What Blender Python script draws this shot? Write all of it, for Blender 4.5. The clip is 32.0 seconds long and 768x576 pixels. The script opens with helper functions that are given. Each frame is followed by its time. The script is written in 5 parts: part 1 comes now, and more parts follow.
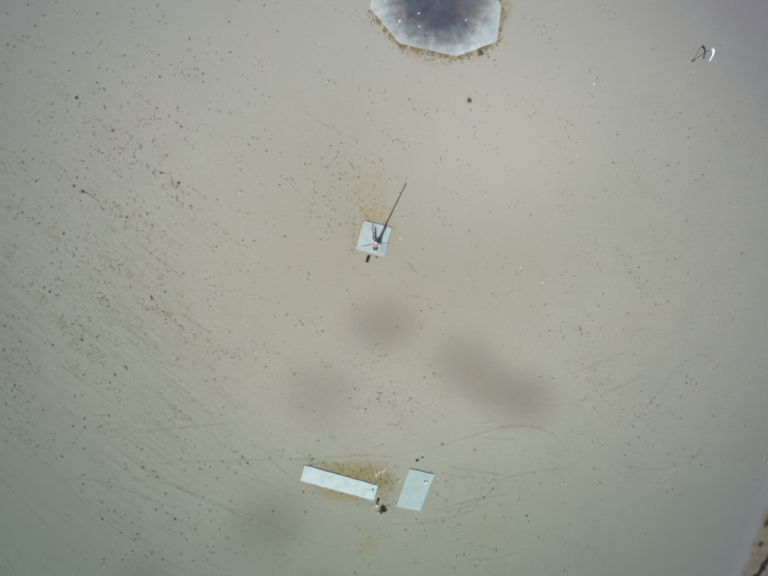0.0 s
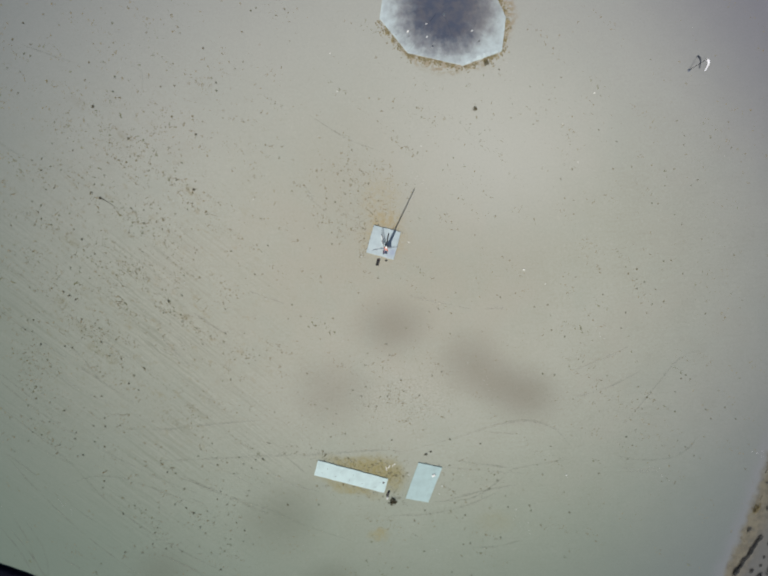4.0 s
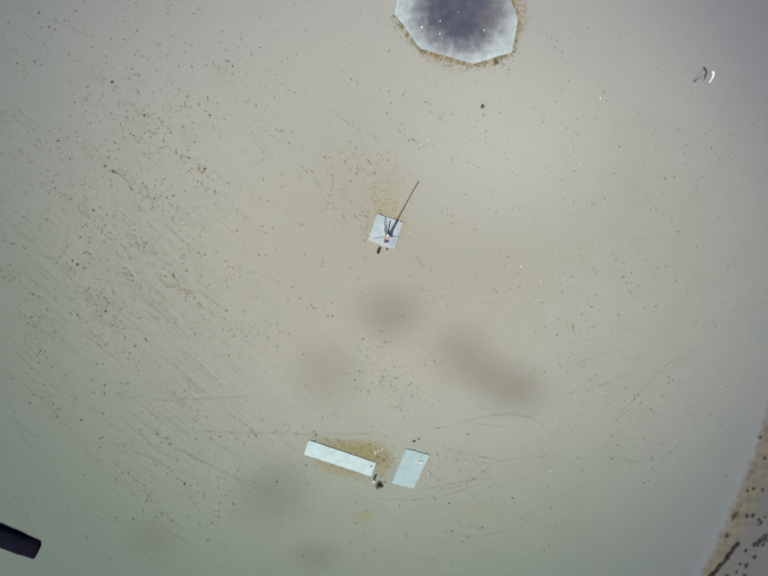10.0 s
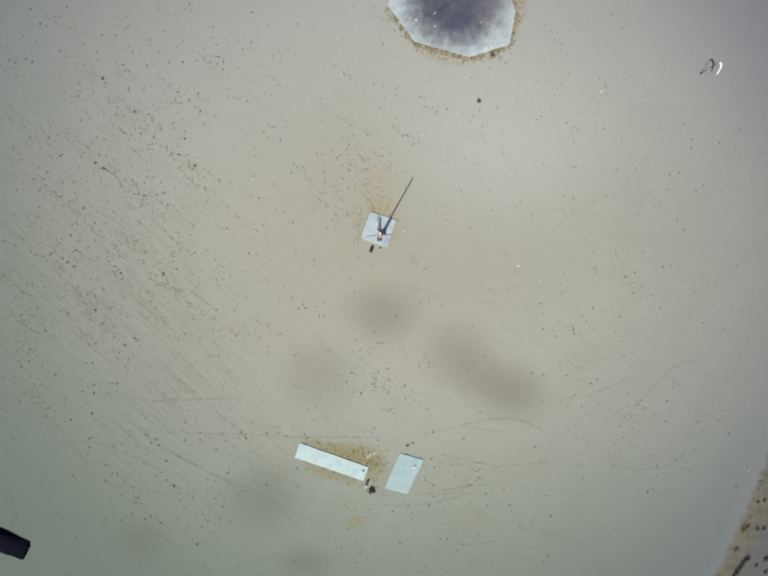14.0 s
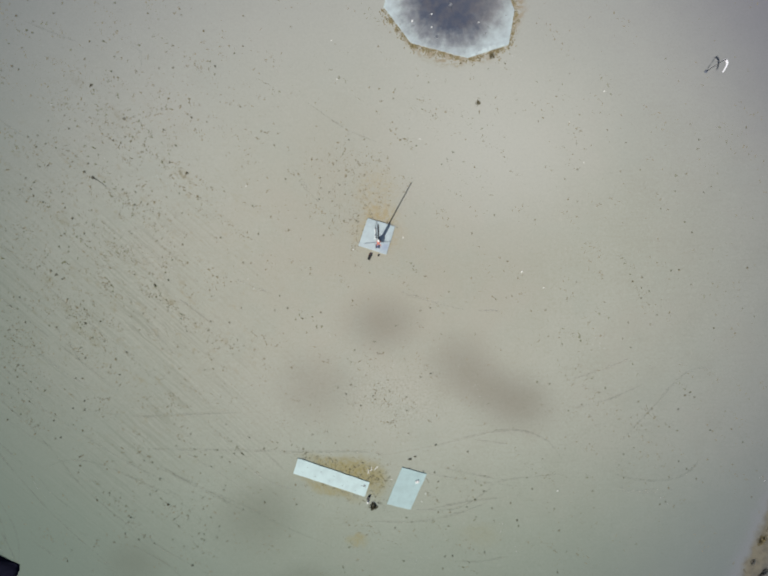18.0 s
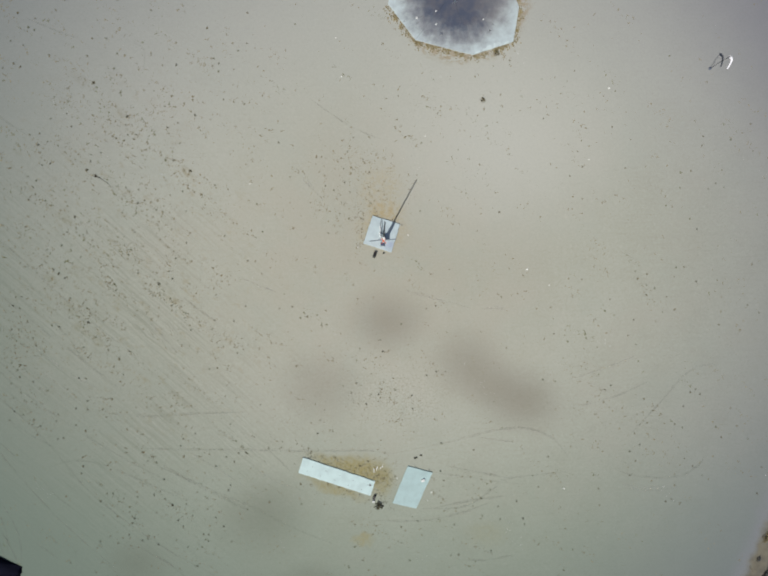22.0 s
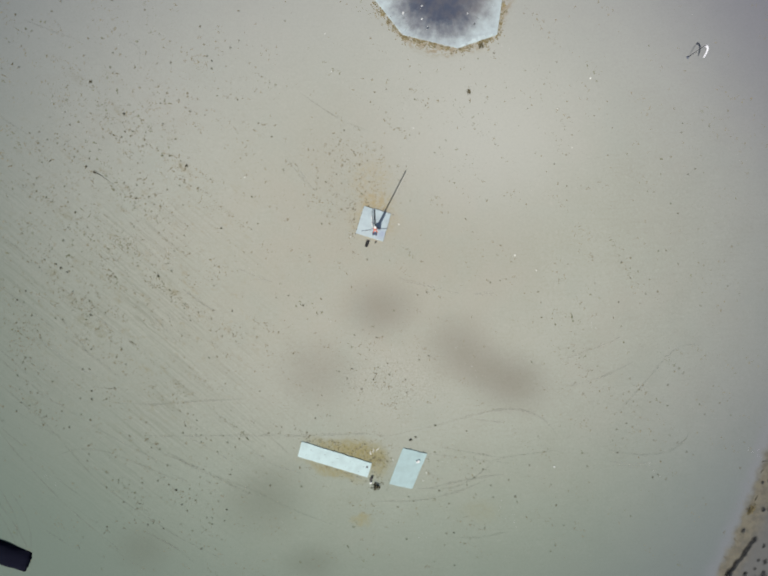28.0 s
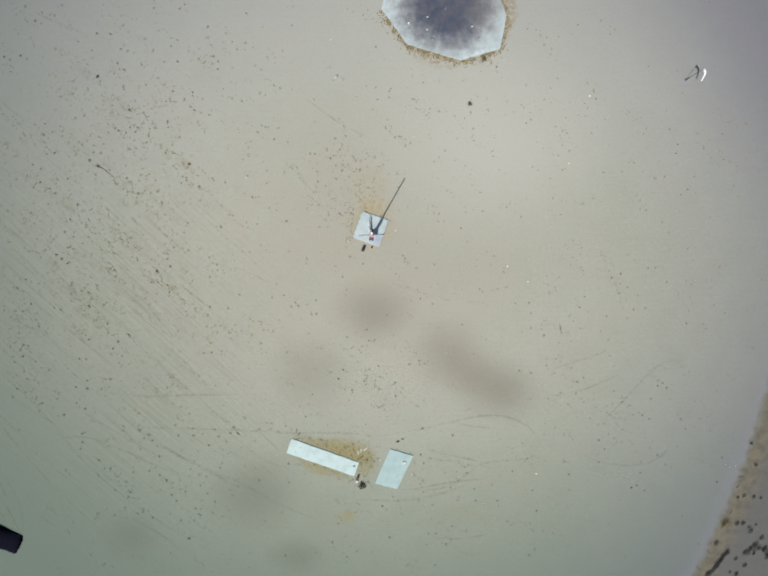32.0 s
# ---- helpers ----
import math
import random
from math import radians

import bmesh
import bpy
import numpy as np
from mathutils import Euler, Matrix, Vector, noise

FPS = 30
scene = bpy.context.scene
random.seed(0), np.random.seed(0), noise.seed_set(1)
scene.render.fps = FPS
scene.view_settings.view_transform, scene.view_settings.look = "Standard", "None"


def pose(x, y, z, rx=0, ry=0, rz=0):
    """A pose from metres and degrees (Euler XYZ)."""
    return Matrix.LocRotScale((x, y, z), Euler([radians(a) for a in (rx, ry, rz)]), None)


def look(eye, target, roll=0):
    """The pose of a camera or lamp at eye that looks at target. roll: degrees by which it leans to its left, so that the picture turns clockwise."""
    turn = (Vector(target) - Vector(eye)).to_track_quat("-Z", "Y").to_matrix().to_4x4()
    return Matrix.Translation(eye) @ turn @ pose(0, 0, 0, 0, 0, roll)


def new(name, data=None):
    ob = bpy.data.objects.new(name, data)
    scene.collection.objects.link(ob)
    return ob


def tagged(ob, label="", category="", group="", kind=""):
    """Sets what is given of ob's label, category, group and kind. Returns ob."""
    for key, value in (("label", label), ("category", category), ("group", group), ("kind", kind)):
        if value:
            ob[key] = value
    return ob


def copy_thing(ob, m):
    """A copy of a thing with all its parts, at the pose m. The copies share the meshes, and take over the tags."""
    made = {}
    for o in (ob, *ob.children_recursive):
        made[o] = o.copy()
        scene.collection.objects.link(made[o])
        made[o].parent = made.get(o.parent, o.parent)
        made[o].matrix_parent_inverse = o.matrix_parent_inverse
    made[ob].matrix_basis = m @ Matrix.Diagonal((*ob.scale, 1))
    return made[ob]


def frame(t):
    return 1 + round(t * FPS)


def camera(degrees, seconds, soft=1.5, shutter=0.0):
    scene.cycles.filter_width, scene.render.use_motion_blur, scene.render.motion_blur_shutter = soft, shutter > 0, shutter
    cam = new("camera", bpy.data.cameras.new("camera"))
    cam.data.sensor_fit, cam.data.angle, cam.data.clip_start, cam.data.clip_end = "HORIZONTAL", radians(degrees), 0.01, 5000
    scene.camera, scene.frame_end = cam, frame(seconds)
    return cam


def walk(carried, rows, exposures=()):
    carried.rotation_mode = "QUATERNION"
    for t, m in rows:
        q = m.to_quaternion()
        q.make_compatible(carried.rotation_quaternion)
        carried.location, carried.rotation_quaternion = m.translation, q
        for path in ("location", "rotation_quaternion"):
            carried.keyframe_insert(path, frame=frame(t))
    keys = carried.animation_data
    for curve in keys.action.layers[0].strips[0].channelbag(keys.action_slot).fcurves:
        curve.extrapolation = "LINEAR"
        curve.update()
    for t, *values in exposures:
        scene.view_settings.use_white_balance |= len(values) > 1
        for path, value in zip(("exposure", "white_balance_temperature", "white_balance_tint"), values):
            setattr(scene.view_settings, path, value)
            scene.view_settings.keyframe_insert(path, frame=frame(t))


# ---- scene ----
cam = camera(104.0, 32.0, soft=2.0)
# seconds, eye in metres, turn in degrees: an aircraft hovering over the pad and looking straight down
PATH = [
    (0.0, 1.212, 1.681, 60.701, -3.060, -1.302, -0.384),
    (0.5, 1.866, 2.302, 61.061, -3.598, -1.346, 2.572),
    (1.0, 1.524, 2.842, 61.303, -3.506, -1.100, 0.433),
    (1.5, 1.410, 3.185, 61.549, -3.725, -1.399, 1.183),
    (2.0, 1.146, 2.193, 61.853, -3.659, -1.373, 1.355),
    (2.5, -0.753, 2.244, 61.854, -3.555, -1.505, 0.001),
    (3.0, -0.434, 2.764, 62.202, -3.724, -1.477, 0.159),
    (3.5, -1.062, 3.145, 62.509, -3.766, -1.719, -1.241),
    (5.5, -1.977, 1.041, 64.150, -3.754, -2.012, 2.317),
    (6.0, -3.755, -0.329, 64.215, -3.564, -1.970, -0.911),
    (6.5, -2.996, -0.760, 64.542, -3.907, -2.111, 1.497),
    (7.0, -3.650, -1.123, 64.651, -3.474, -1.780, 0.298),
    (7.5, -4.619, -0.784, 64.777, -3.759, -2.184, -1.410),
    (8.0, -3.296, 0.107, 64.864, -3.751, -2.003, 2.216),
    (8.5, -4.030, 0.861, 64.794, -3.606, -1.885, -0.505),
    (9.0, -2.873, 1.361, 64.824, -3.592, -1.690, 1.865),
    (9.5, -2.855, 1.030, 64.770, -3.424, -1.390, 0.774),
    (10.0, -0.958, 0.576, 64.698, -3.840, -1.448, 2.810),
    (10.5, 0.142, 0.719, 64.704, -3.741, -1.141, 2.850),
    (11.0, 0.325, 1.219, 64.587, -3.574, -1.282, 0.736),
    (11.5, 0.574, 1.365, 64.626, -3.987, -1.031, 4.280),
    (12.0, -0.338, 1.184, 64.417, -3.812, -0.964, 0.987),
    (12.5, 0.189, 0.748, 64.099, -3.924, -0.950, 4.041),
    (13.0, 0.818, 0.951, 63.670, -3.315, -0.730, 1.823),
    (13.5, 1.244, 0.238, 63.386, -3.591, -0.804, 2.682),
    (14.0, 1.628, 0.218, 63.091, -3.596, -0.483, 2.984),
    (14.5, 1.840, 0.872, 62.577, -3.379, -0.667, 1.192),
    (16.5, 2.555, 1.910, 61.217, -3.131, -0.466, 2.944),
    (17.0, 1.771, 2.229, 61.172, -3.356, -0.607, 1.850),
    (17.5, 2.410, 1.656, 61.054, -3.488, -0.649, 3.877),
    (18.0, 1.803, 1.329, 61.010, -3.116, -0.498, 2.185),
    (18.5, 1.609, 1.647, 60.959, -3.427, -0.866, 2.777),
    (19.0, 1.710, 2.111, 60.872, -3.348, -0.621, 3.139),
    (19.5, 1.118, 1.767, 60.759, -3.185, -0.694, 0.767),
    (20.0, 1.401, 1.233, 60.842, -3.256, -0.725, 3.330),
    (20.5, 0.498, 1.176, 60.936, -3.405, -0.673, 1.047),
    (21.0, 0.621, 0.952, 60.806, -3.371, -0.818, 2.466),
    (21.5, 0.803, 0.409, 61.043, -3.013, -0.394, 3.827),
    (22.0, 0.542, 0.782, 60.782, -3.043, -0.734, 1.984),
    (22.5, 1.647, 1.667, 60.816, -3.218, -0.823, 4.015),
    (23.0, 0.878, 1.491, 60.936, -3.340, -0.572, 1.673),
    (23.5, 2.426, 1.224, 60.922, -3.121, -0.602, 6.033),
    (24.0, 2.998, 1.009, 61.222, -3.268, -0.660, 3.097),
    (24.5, 2.828, 0.818, 61.263, -3.312, -0.626, 2.520),
    (25.0, 3.890, 0.017, 61.181, -3.206, -0.608, 4.117),
    (25.5, 3.632, -0.560, 61.234, -2.851, -0.697, 0.895),
    (27.5, 2.721, -1.016, 62.787, -3.259, -0.533, 4.380),
    (28.0, 1.941, -1.321, 62.967, -3.278, -0.925, 0.908),
    (28.5, 2.512, -1.385, 63.376, -3.460, -1.066, 3.357),
    (29.0, 1.454, -1.164, 63.550, -3.329, -0.771, 0.589),
    (29.5, 2.043, -0.665, 63.861, -3.650, -0.794, 3.200),
    (30.0, 0.559, -0.507, 64.308, -3.446, -0.488, 1.786),
    (30.5, -0.052, 0.325, 64.218, -3.683, -0.608, 1.012),
    (31.0, 1.426, 0.397, 64.324, -3.562, -0.403, 4.286),
    (31.5, 2.434, 0.025, 64.248, -3.786, -0.677, 1.142),
    (32.0, 2.851, 0.267, 64.183, -3.763, -0.968, 3.457),
]
walk(cam, [(t, pose(x, y, z, rx, ry, rz)) for t, x, y, z, rx, ry, rz in PATH], exposures=[(0.0, -0.16), (3.0, -0.17), (6.0, -0.10), (13.0, -0.06), (19.0, -0.12), (25.0, -0.08), (28.0, -0.03), (32.0, 0.01)])

# ---- sky and sun ----
SUN_EL, SUN_AZ = radians(45.0), math.atan2(-0.500, -0.866)   # azimuth from +y towards +x
world = bpy.data.worlds.new("sky")
scene.world = world
world.use_nodes = True
wn = world.node_tree
sky = wn.nodes.new("ShaderNodeTexSky")
sky.sky_type, sky.sun_disc = "NISHITA", False
sky.sun_elevation, sky.sun_rotation = SUN_EL, SUN_AZ
sky.air_density, sky.dust_density = 1.0, 2.0
wn.links.new(sky.outputs[0], wn.nodes["Background"].inputs[0])
wn.nodes["Background"].inputs[1].default_value = 0.062
sun = new("sun", bpy.data.lights.new("sun", "SUN"))
sun.data.energy, sun.data.angle, sun.data.color = 4.1, radians(0.53), (1.0, 0.985, 0.925)
to_sun = Vector((math.sin(SUN_AZ) * math.cos(SUN_EL), math.cos(SUN_AZ) * math.cos(SUN_EL), math.sin(SUN_EL)))
sun.matrix_world = look(to_sun * 200, (0, 0, 0))


# ---- materials ----
class Mat:
    """A node material with short calls for the nodes used here."""

    def __init__(self, name, rough=0.9, metal=0.0):
        self.m = bpy.data.materials.new(name)
        self.m.use_nodes = True
        self.t = self.m.node_tree
        self.bsdf = self.t.nodes["Principled BSDF"]
        self.bsdf.inputs["Roughness"].default_value = rough
        self.bsdf.inputs["Metallic"].default_value = metal
        self.pos = self.node("ShaderNodeNewGeometry").outputs["Position"]

    def node(self, kind):
        return self.t.nodes.new(kind)

    def put(self, socket, value):
        if isinstance(value, bpy.types.NodeSocket):
            self.t.links.new(value, socket)
        else:
            socket.default_value = value

    def math(self, op, a, b=0.0, c=0.0, clamp=False):
        n = self.node("ShaderNodeMath")
        n.operation = op
        n.use_clamp = clamp
        for s, v in zip(n.inputs, (a, b, c)):
            self.put(s, v)
        return n.outputs[0]

    def noise(self, scale, detail=3.0, rough=0.55, vec=None, distort=0.0):
        n = self.node("ShaderNodeTexNoise")
        self.put(n.inputs["Vector"], vec if vec is not None else self.pos)
        n.inputs["Scale"].default_value, n.inputs["Detail"].default_value = scale, detail
        n.inputs["Roughness"].default_value, n.inputs["Distortion"].default_value = rough, distort
        return n.outputs["Fac"]

    def band(self, value, lo, hi, a=0.0, b=1.0):
        n = self.node("ShaderNodeMapRange")
        n.interpolation_type = "SMOOTHSTEP"
        for s, v in zip(n.inputs, (value, lo, hi, a, b)):
            self.put(s, v)
        return n.outputs[0]

    def mapped(self, loc=(0, 0, 0), rot=0.0, size=(1, 1, 1), vec=None):
        n = self.node("ShaderNodeMapping")
        n.vector_type = "TEXTURE"
        self.put(n.inputs["Vector"], vec if vec is not None else self.pos)
        n.inputs["Location"].default_value, n.inputs["Rotation"].default_value = loc, (0, 0, radians(rot))
        n.inputs["Scale"].default_value = size
        return n.outputs[0]

    def blob(self, x, y, rx, ry, rot=0.0, soft=0.0, vec=None):
        """1 in the middle of a patch of soil, 0 outside it."""
        n = self.node("ShaderNodeVectorMath")
        n.operation = "LENGTH"
        self.put(n.inputs[0], self.mapped((x, y, 0), rot, (rx, ry, 1e6), vec))
        return self.band(n.outputs["Value"], 1.0, soft)

    def mix(self, fac, a, b, how="MIX"):
        n = self.node("ShaderNodeMix")
        n.data_type = "RGBA"
        n.blend_type = how
        for s, v in zip((n.inputs[0], n.inputs[6], n.inputs[7]), (fac, a, b)):
            self.put(s, (*v, 1.0) if isinstance(v, tuple) and len(v) == 3 else v)
        return n.outputs[2]

    def colour(self, c):
        self.put(self.bsdf.inputs["Base Color"], (*c, 1.0) if isinstance(c, tuple) else c)
        return self

    def bump(self, height, strength=0.5, distance=0.02):
        n = self.node("ShaderNodeBump")
        n.inputs["Strength"].default_value, n.inputs["Distance"].default_value = strength, distance
        self.put(n.inputs["Height"], height)
        self.t.links.new(n.outputs[0], self.bsdf.inputs["Normal"])
        return self


def soil_material():
    """Graded, wind-swept clay pan: pale crust, scraped streaks, ochre loose sand, painted lens vignette and smudges.
    """
    m = Mat("pale_clay", 0.95)
    warp = m.node("ShaderNodeTexNoise")
    m.put(warp.inputs["Vector"], m.pos)
    warp.inputs["Scale"].default_value, warp.inputs["Detail"].default_value = 0.35, 4
    off = m.node("ShaderNodeVectorMath")
    off.operation = "MULTIPLY_ADD"
    m.put(off.inputs[0], warp.outputs["Color"])
    off.inputs[1].default_value, off.inputs[2].default_value = (3.5, 3.5, 0), (-1.75, -1.75, 0)
    add = m.node("ShaderNodeVectorMath")
    add.operation = "ADD"
    m.put(add.inputs[0], m.pos), m.put(add.inputs[1], off.outputs[0])
    loose = add.outputs[0]
    slight = m.node("ShaderNodeVectorMath")
    slight.operation = "MULTIPLY_ADD"
    m.put(slight.inputs[0], warp.outputs["Color"]), m.put(slight.inputs[2], m.pos)
    slight.inputs[1].default_value = (0.7, 0.7, 0)
    slight = slight.outputs[0]
    col = m.mix(m.band(m.noise(0.018, 4), 0.36, 0.66), (0.378, 0.380, 0.315), (0.410, 0.412, 0.350))
    col = m.mix(m.band(m.noise(0.16, 5, 0.6), 0.42, 0.75, 0.0, 0.45), col, (0.360, 0.356, 0.288))
    mottle = m.noise(1.5, 6, 0.75, loose)
    col = m.mix(m.band(mottle, 0.50, 0.66, 0.0, 0.33), col, (0.312, 0.294, 0.232))
    col = m.mix(m.band(mottle, 0.49, 0.34, 0.0, 0.33), col, (0.490, 0.480, 0.415))
    tone = m.noise(0.055, 4, 0.6, loose)
    col = m.mix(m.band(tone, 0.50, 0.66, 0.0, 0.40), col, (0.412, 0.396, 0.335))
    col = m.mix(m.band(tone, 0.48, 0.34, 0.0, 0.40), col, (0.370, 0.384, 0.325))
    # scraped streaks left by the grader, running from north-west to south-east on the west side
    streak = m.noise(1.0, 3, 0.6, m.mapped((0, 0, 0), -40, (22.0, 0.52, 1.0), slight))
    west = m.math("MULTIPLY", m.band(m.noise(0.05, 2), 0.35, 0.6, 0.3, 1.0), m.blob(-66, -24, 66, 66, 0, 0.3))
    col = m.mix(m.math("MULTIPLY", m.band(streak, 0.50, 0.66), m.math("MULTIPLY", west, 0.55)), col, (0.270, 0.268, 0.205))
    col = m.mix(m.math("MULTIPLY", m.band(streak, 0.46, 0.32), m.math("MULTIPLY", west, 0.50)), col, (0.475, 0.465, 0.395))
    fine = m.noise(1.0, 4, 0.65, m.mapped((0, 0, 0), 4, (9.0, 0.5, 1.0), slight))
    col = m.mix(m.math("MULTIPLY", m.band(fine, 0.53, 0.68), 0.15), col, (0.300, 0.288, 0.225))
    swept = m.noise(1.0, 4, 0.65, m.mapped((0, 0, 0), 92, (9.0, 0.36, 1.0), slight))
    col = m.mix(m.math("MULTIPLY", m.band(swept, 0.55, 0.70), m.math("MULTIPLY", m.blob(2, 18, 24, 20, 0, 0.2), 0.40)), col, (0.330, 0.285, 0.205))
    scratch = m.noise(1.0, 2, 0.5, m.mapped((13, 5, 0), -43, (30.0, 0.9, 1.0), slight))
    line = m.math("ABSOLUTE", m.math("SUBTRACT", scratch, 0.52))
    broken = m.band(m.noise(0.09, 3), 0.42, 0.60)
    col = m.mix(m.math("MULTIPLY", m.band(line, 0.016, 0.004), m.math("MULTIPLY", m.math("MULTIPLY", west, broken), 0.40)), col, (0.215, 0.212, 0.165))
    line = m.math("ABSOLUTE", m.math("SUBTRACT", scratch, 0.46))
    col = m.mix(m.math("MULTIPLY", m.band(line, 0.016, 0.004), m.math("MULTIPLY", m.math("MULTIPLY", west, broken), 0.35)), col, (0.540, 0.530, 0.460))
    # ochre sand that shows through in the scrub on the west side
    ochre = m.math("MULTIPLY", m.band(m.noise(0.5, 6, 0.7, m.mapped((0, 0, 0), -38, (1.35, 1, 1))), 0.54, 0.72), m.blob(-52, 0, 42, 60, 20, 0.3))
    col = m.mix(m.math("MULTIPLY", ochre, 0.72), col, (0.315, 0.270, 0.165))
    for x, y in ((-51, 30), (-38, 19), (-62, 9), (-65, -3), (-62, -8), (-59, -13), (-56, -15), (-41, -6), (-71, -30), (-59, 36)):
        col = m.mix(m.math("MULTIPLY", m.blob(x, y, 3.0, 1.2, -38, 0.0, loose), m.band(m.noise(1.2, 5, 0.8), 0.38, 0.6, 0.0, 0.7)), col, (0.255, 0.218, 0.112))
    # paler in the middle; lens vignette painted into the margins, greenish west, violet-grey east
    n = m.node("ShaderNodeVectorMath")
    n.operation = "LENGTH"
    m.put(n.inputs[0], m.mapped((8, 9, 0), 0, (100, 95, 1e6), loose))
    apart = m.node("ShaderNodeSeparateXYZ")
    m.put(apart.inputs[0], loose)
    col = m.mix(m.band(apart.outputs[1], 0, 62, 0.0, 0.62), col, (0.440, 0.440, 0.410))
    vignette = m.mix(m.band(apart.outputs[0], 25, 92), (0.134, 0.168, 0.140), (0.140, 0.153, 0.166))
    vignette = m.mix(m.math("MULTIPLY", m.band(apart.outputs[1], -20, 55, 0.0, 0.8), m.band(apart.outputs[0], -100, 20, 0.5, 1.0)), vignette, (0.150, 0.146, 0.192))
    col = m.mix(m.band(n.outputs["Value"], 0.28, 1.18, 0.0, 0.97), col, vignette)
    # warmer tone on the clay about the launch pad, broken up by noise
    col = m.mix(m.math("MULTIPLY", m.blob(0, 2, 52, 46, 0, 0.1, loose), m.band(m.noise(0.12, 5, 0.65), 0.3, 0.62, 0.15, 0.65)), col, (0.405, 0.378, 0.308))
    # a soft, paler patch south-east of the burnt pad
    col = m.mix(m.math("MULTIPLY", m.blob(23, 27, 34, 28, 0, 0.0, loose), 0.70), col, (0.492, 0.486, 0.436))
    # lens tint painted into the colour as well: greener south, darker violet north-east corner
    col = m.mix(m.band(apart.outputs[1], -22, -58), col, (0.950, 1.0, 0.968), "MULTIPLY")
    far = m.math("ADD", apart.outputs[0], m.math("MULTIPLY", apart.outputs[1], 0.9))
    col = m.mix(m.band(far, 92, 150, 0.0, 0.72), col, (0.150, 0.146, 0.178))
    # loose yellow sand round the slabs
    grit = m.band(m.noise(1.3, 6, 0.85), 0.36, 0.62, 0.30, 1.0)
    for x, y, rx, ry, rot, k in ((-1.2, -40.6, 8.0, 3.9, -10, 1.0),
                                 (-5.5, -40.5, 10.5, 3.0, -17.5, 0.95), (2.2, -43.4, 3.8, 4.6, 0, 0.8), (-7.2, -44.9, 9.5, 2.0, -17.5, 0.85),
                                 (-1.0, -55.8, 3.4, 2.0, 10, 0.7), (25, -54, 6, 4, 0, 0.18)):
        col = m.mix(m.math("MULTIPLY", m.blob(x, y, rx, ry, rot, 0.25, loose), m.math("MULTIPLY", grit, k)), col, (0.285, 0.246, 0.108))
    for x, y, rx, ry, k in ((0.8, 9.4, 6.2, 5.8, 0.75), (1.2, 13.0, 4.8, 2.4, 0.7), (0.0, 17.0, 6.0, 7.0, 0.35)):
        col = m.mix(m.math("MULTIPLY", m.blob(x, y, rx, ry, 0, 0.3, loose), m.math("MULTIPLY", m.band(m.noise(1.1, 6, 0.85), 0.40, 0.60, 0.1, 1.0), k)), col, (0.395, 0.315, 0.170))
    rim = m.math("MULTIPLY", m.blob(14.6, 54.3, 14.0, 13.0, 0, 0.84, loose), m.band(m.noise(0.9, 4, 0.7), 0.38, 0.6))
    col = m.mix(m.math("MULTIPLY", rim, 0.80), col, (0.300, 0.235, 0.145))
    # soft lens smudges painted into the ground colour, set at their mean place in view
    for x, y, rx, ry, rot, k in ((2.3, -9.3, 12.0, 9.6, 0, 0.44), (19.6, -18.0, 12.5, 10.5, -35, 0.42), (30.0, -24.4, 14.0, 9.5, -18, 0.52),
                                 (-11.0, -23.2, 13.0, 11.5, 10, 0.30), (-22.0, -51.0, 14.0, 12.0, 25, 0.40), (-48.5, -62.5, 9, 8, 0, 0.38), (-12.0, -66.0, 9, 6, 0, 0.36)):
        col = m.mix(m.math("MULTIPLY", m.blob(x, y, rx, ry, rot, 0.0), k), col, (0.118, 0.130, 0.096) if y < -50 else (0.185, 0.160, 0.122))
    # past the graded edge: buff soil
    sep = m.node("ShaderNodeSeparateXYZ")
    m.put(sep.inputs[0], loose)
    yy = m.math("ADD", sep.outputs[1], 1.2)
    over = m.math("SUBTRACT", m.math("MULTIPLY_ADD", m.math("MULTIPLY", yy, yy), 0.00291, sep.outputs[0]), 92.5)
    col = m.mix(m.math("MULTIPLY", m.band(over, -4.5, 0.4, 0.0, 0.40), m.band(over, 1.6, -0.6)), col, (0.235, 0.228, 0.262))
    buff = m.mix(m.band(m.noise(0.5, 5, 0.65), 0.4, 0.65), (0.165, 0.148, 0.108), (0.115, 0.104, 0.080))
    # greyer further out: the bushes' shade is put into the soil colour
    buff = m.mix(m.band(over, 2.5, 7.5, 0.0, 0.8), buff, (0.110, 0.112, 0.114))
    col = m.mix(m.math("MULTIPLY", m.band(over, -1.0, 1.3), m.band(m.noise(0.9, 5, 0.75), 0.25, 0.5, 0.7, 1.0)), col, buff)
    # crust grain, coarser where gravel lies bare south of the pad
    crust = m.noise(2.6, 3, 0.6, slight)
    gravel = m.math("MULTIPLY_ADD", m.blob(5, -25, 16, 9, 0, 0.1, loose), 0.42, 0.10)
    col = m.mix(m.math("MULTIPLY", m.band(crust, 0.53, 0.66), gravel), col, (0.58, 0.56, 0.52), "MULTIPLY")
    col = m.mix(m.math("MULTIPLY", m.band(crust, 0.46, 0.34), gravel), col, (1.32, 1.30, 1.30), "MULTIPLY")
    # grains
    col = m.mix(m.band(m.noise(3.4, 5, 0.8), 0.56, 0.70, 0.0, 0.22), col, (0.58, 0.54, 0.48), "MULTIPLY")
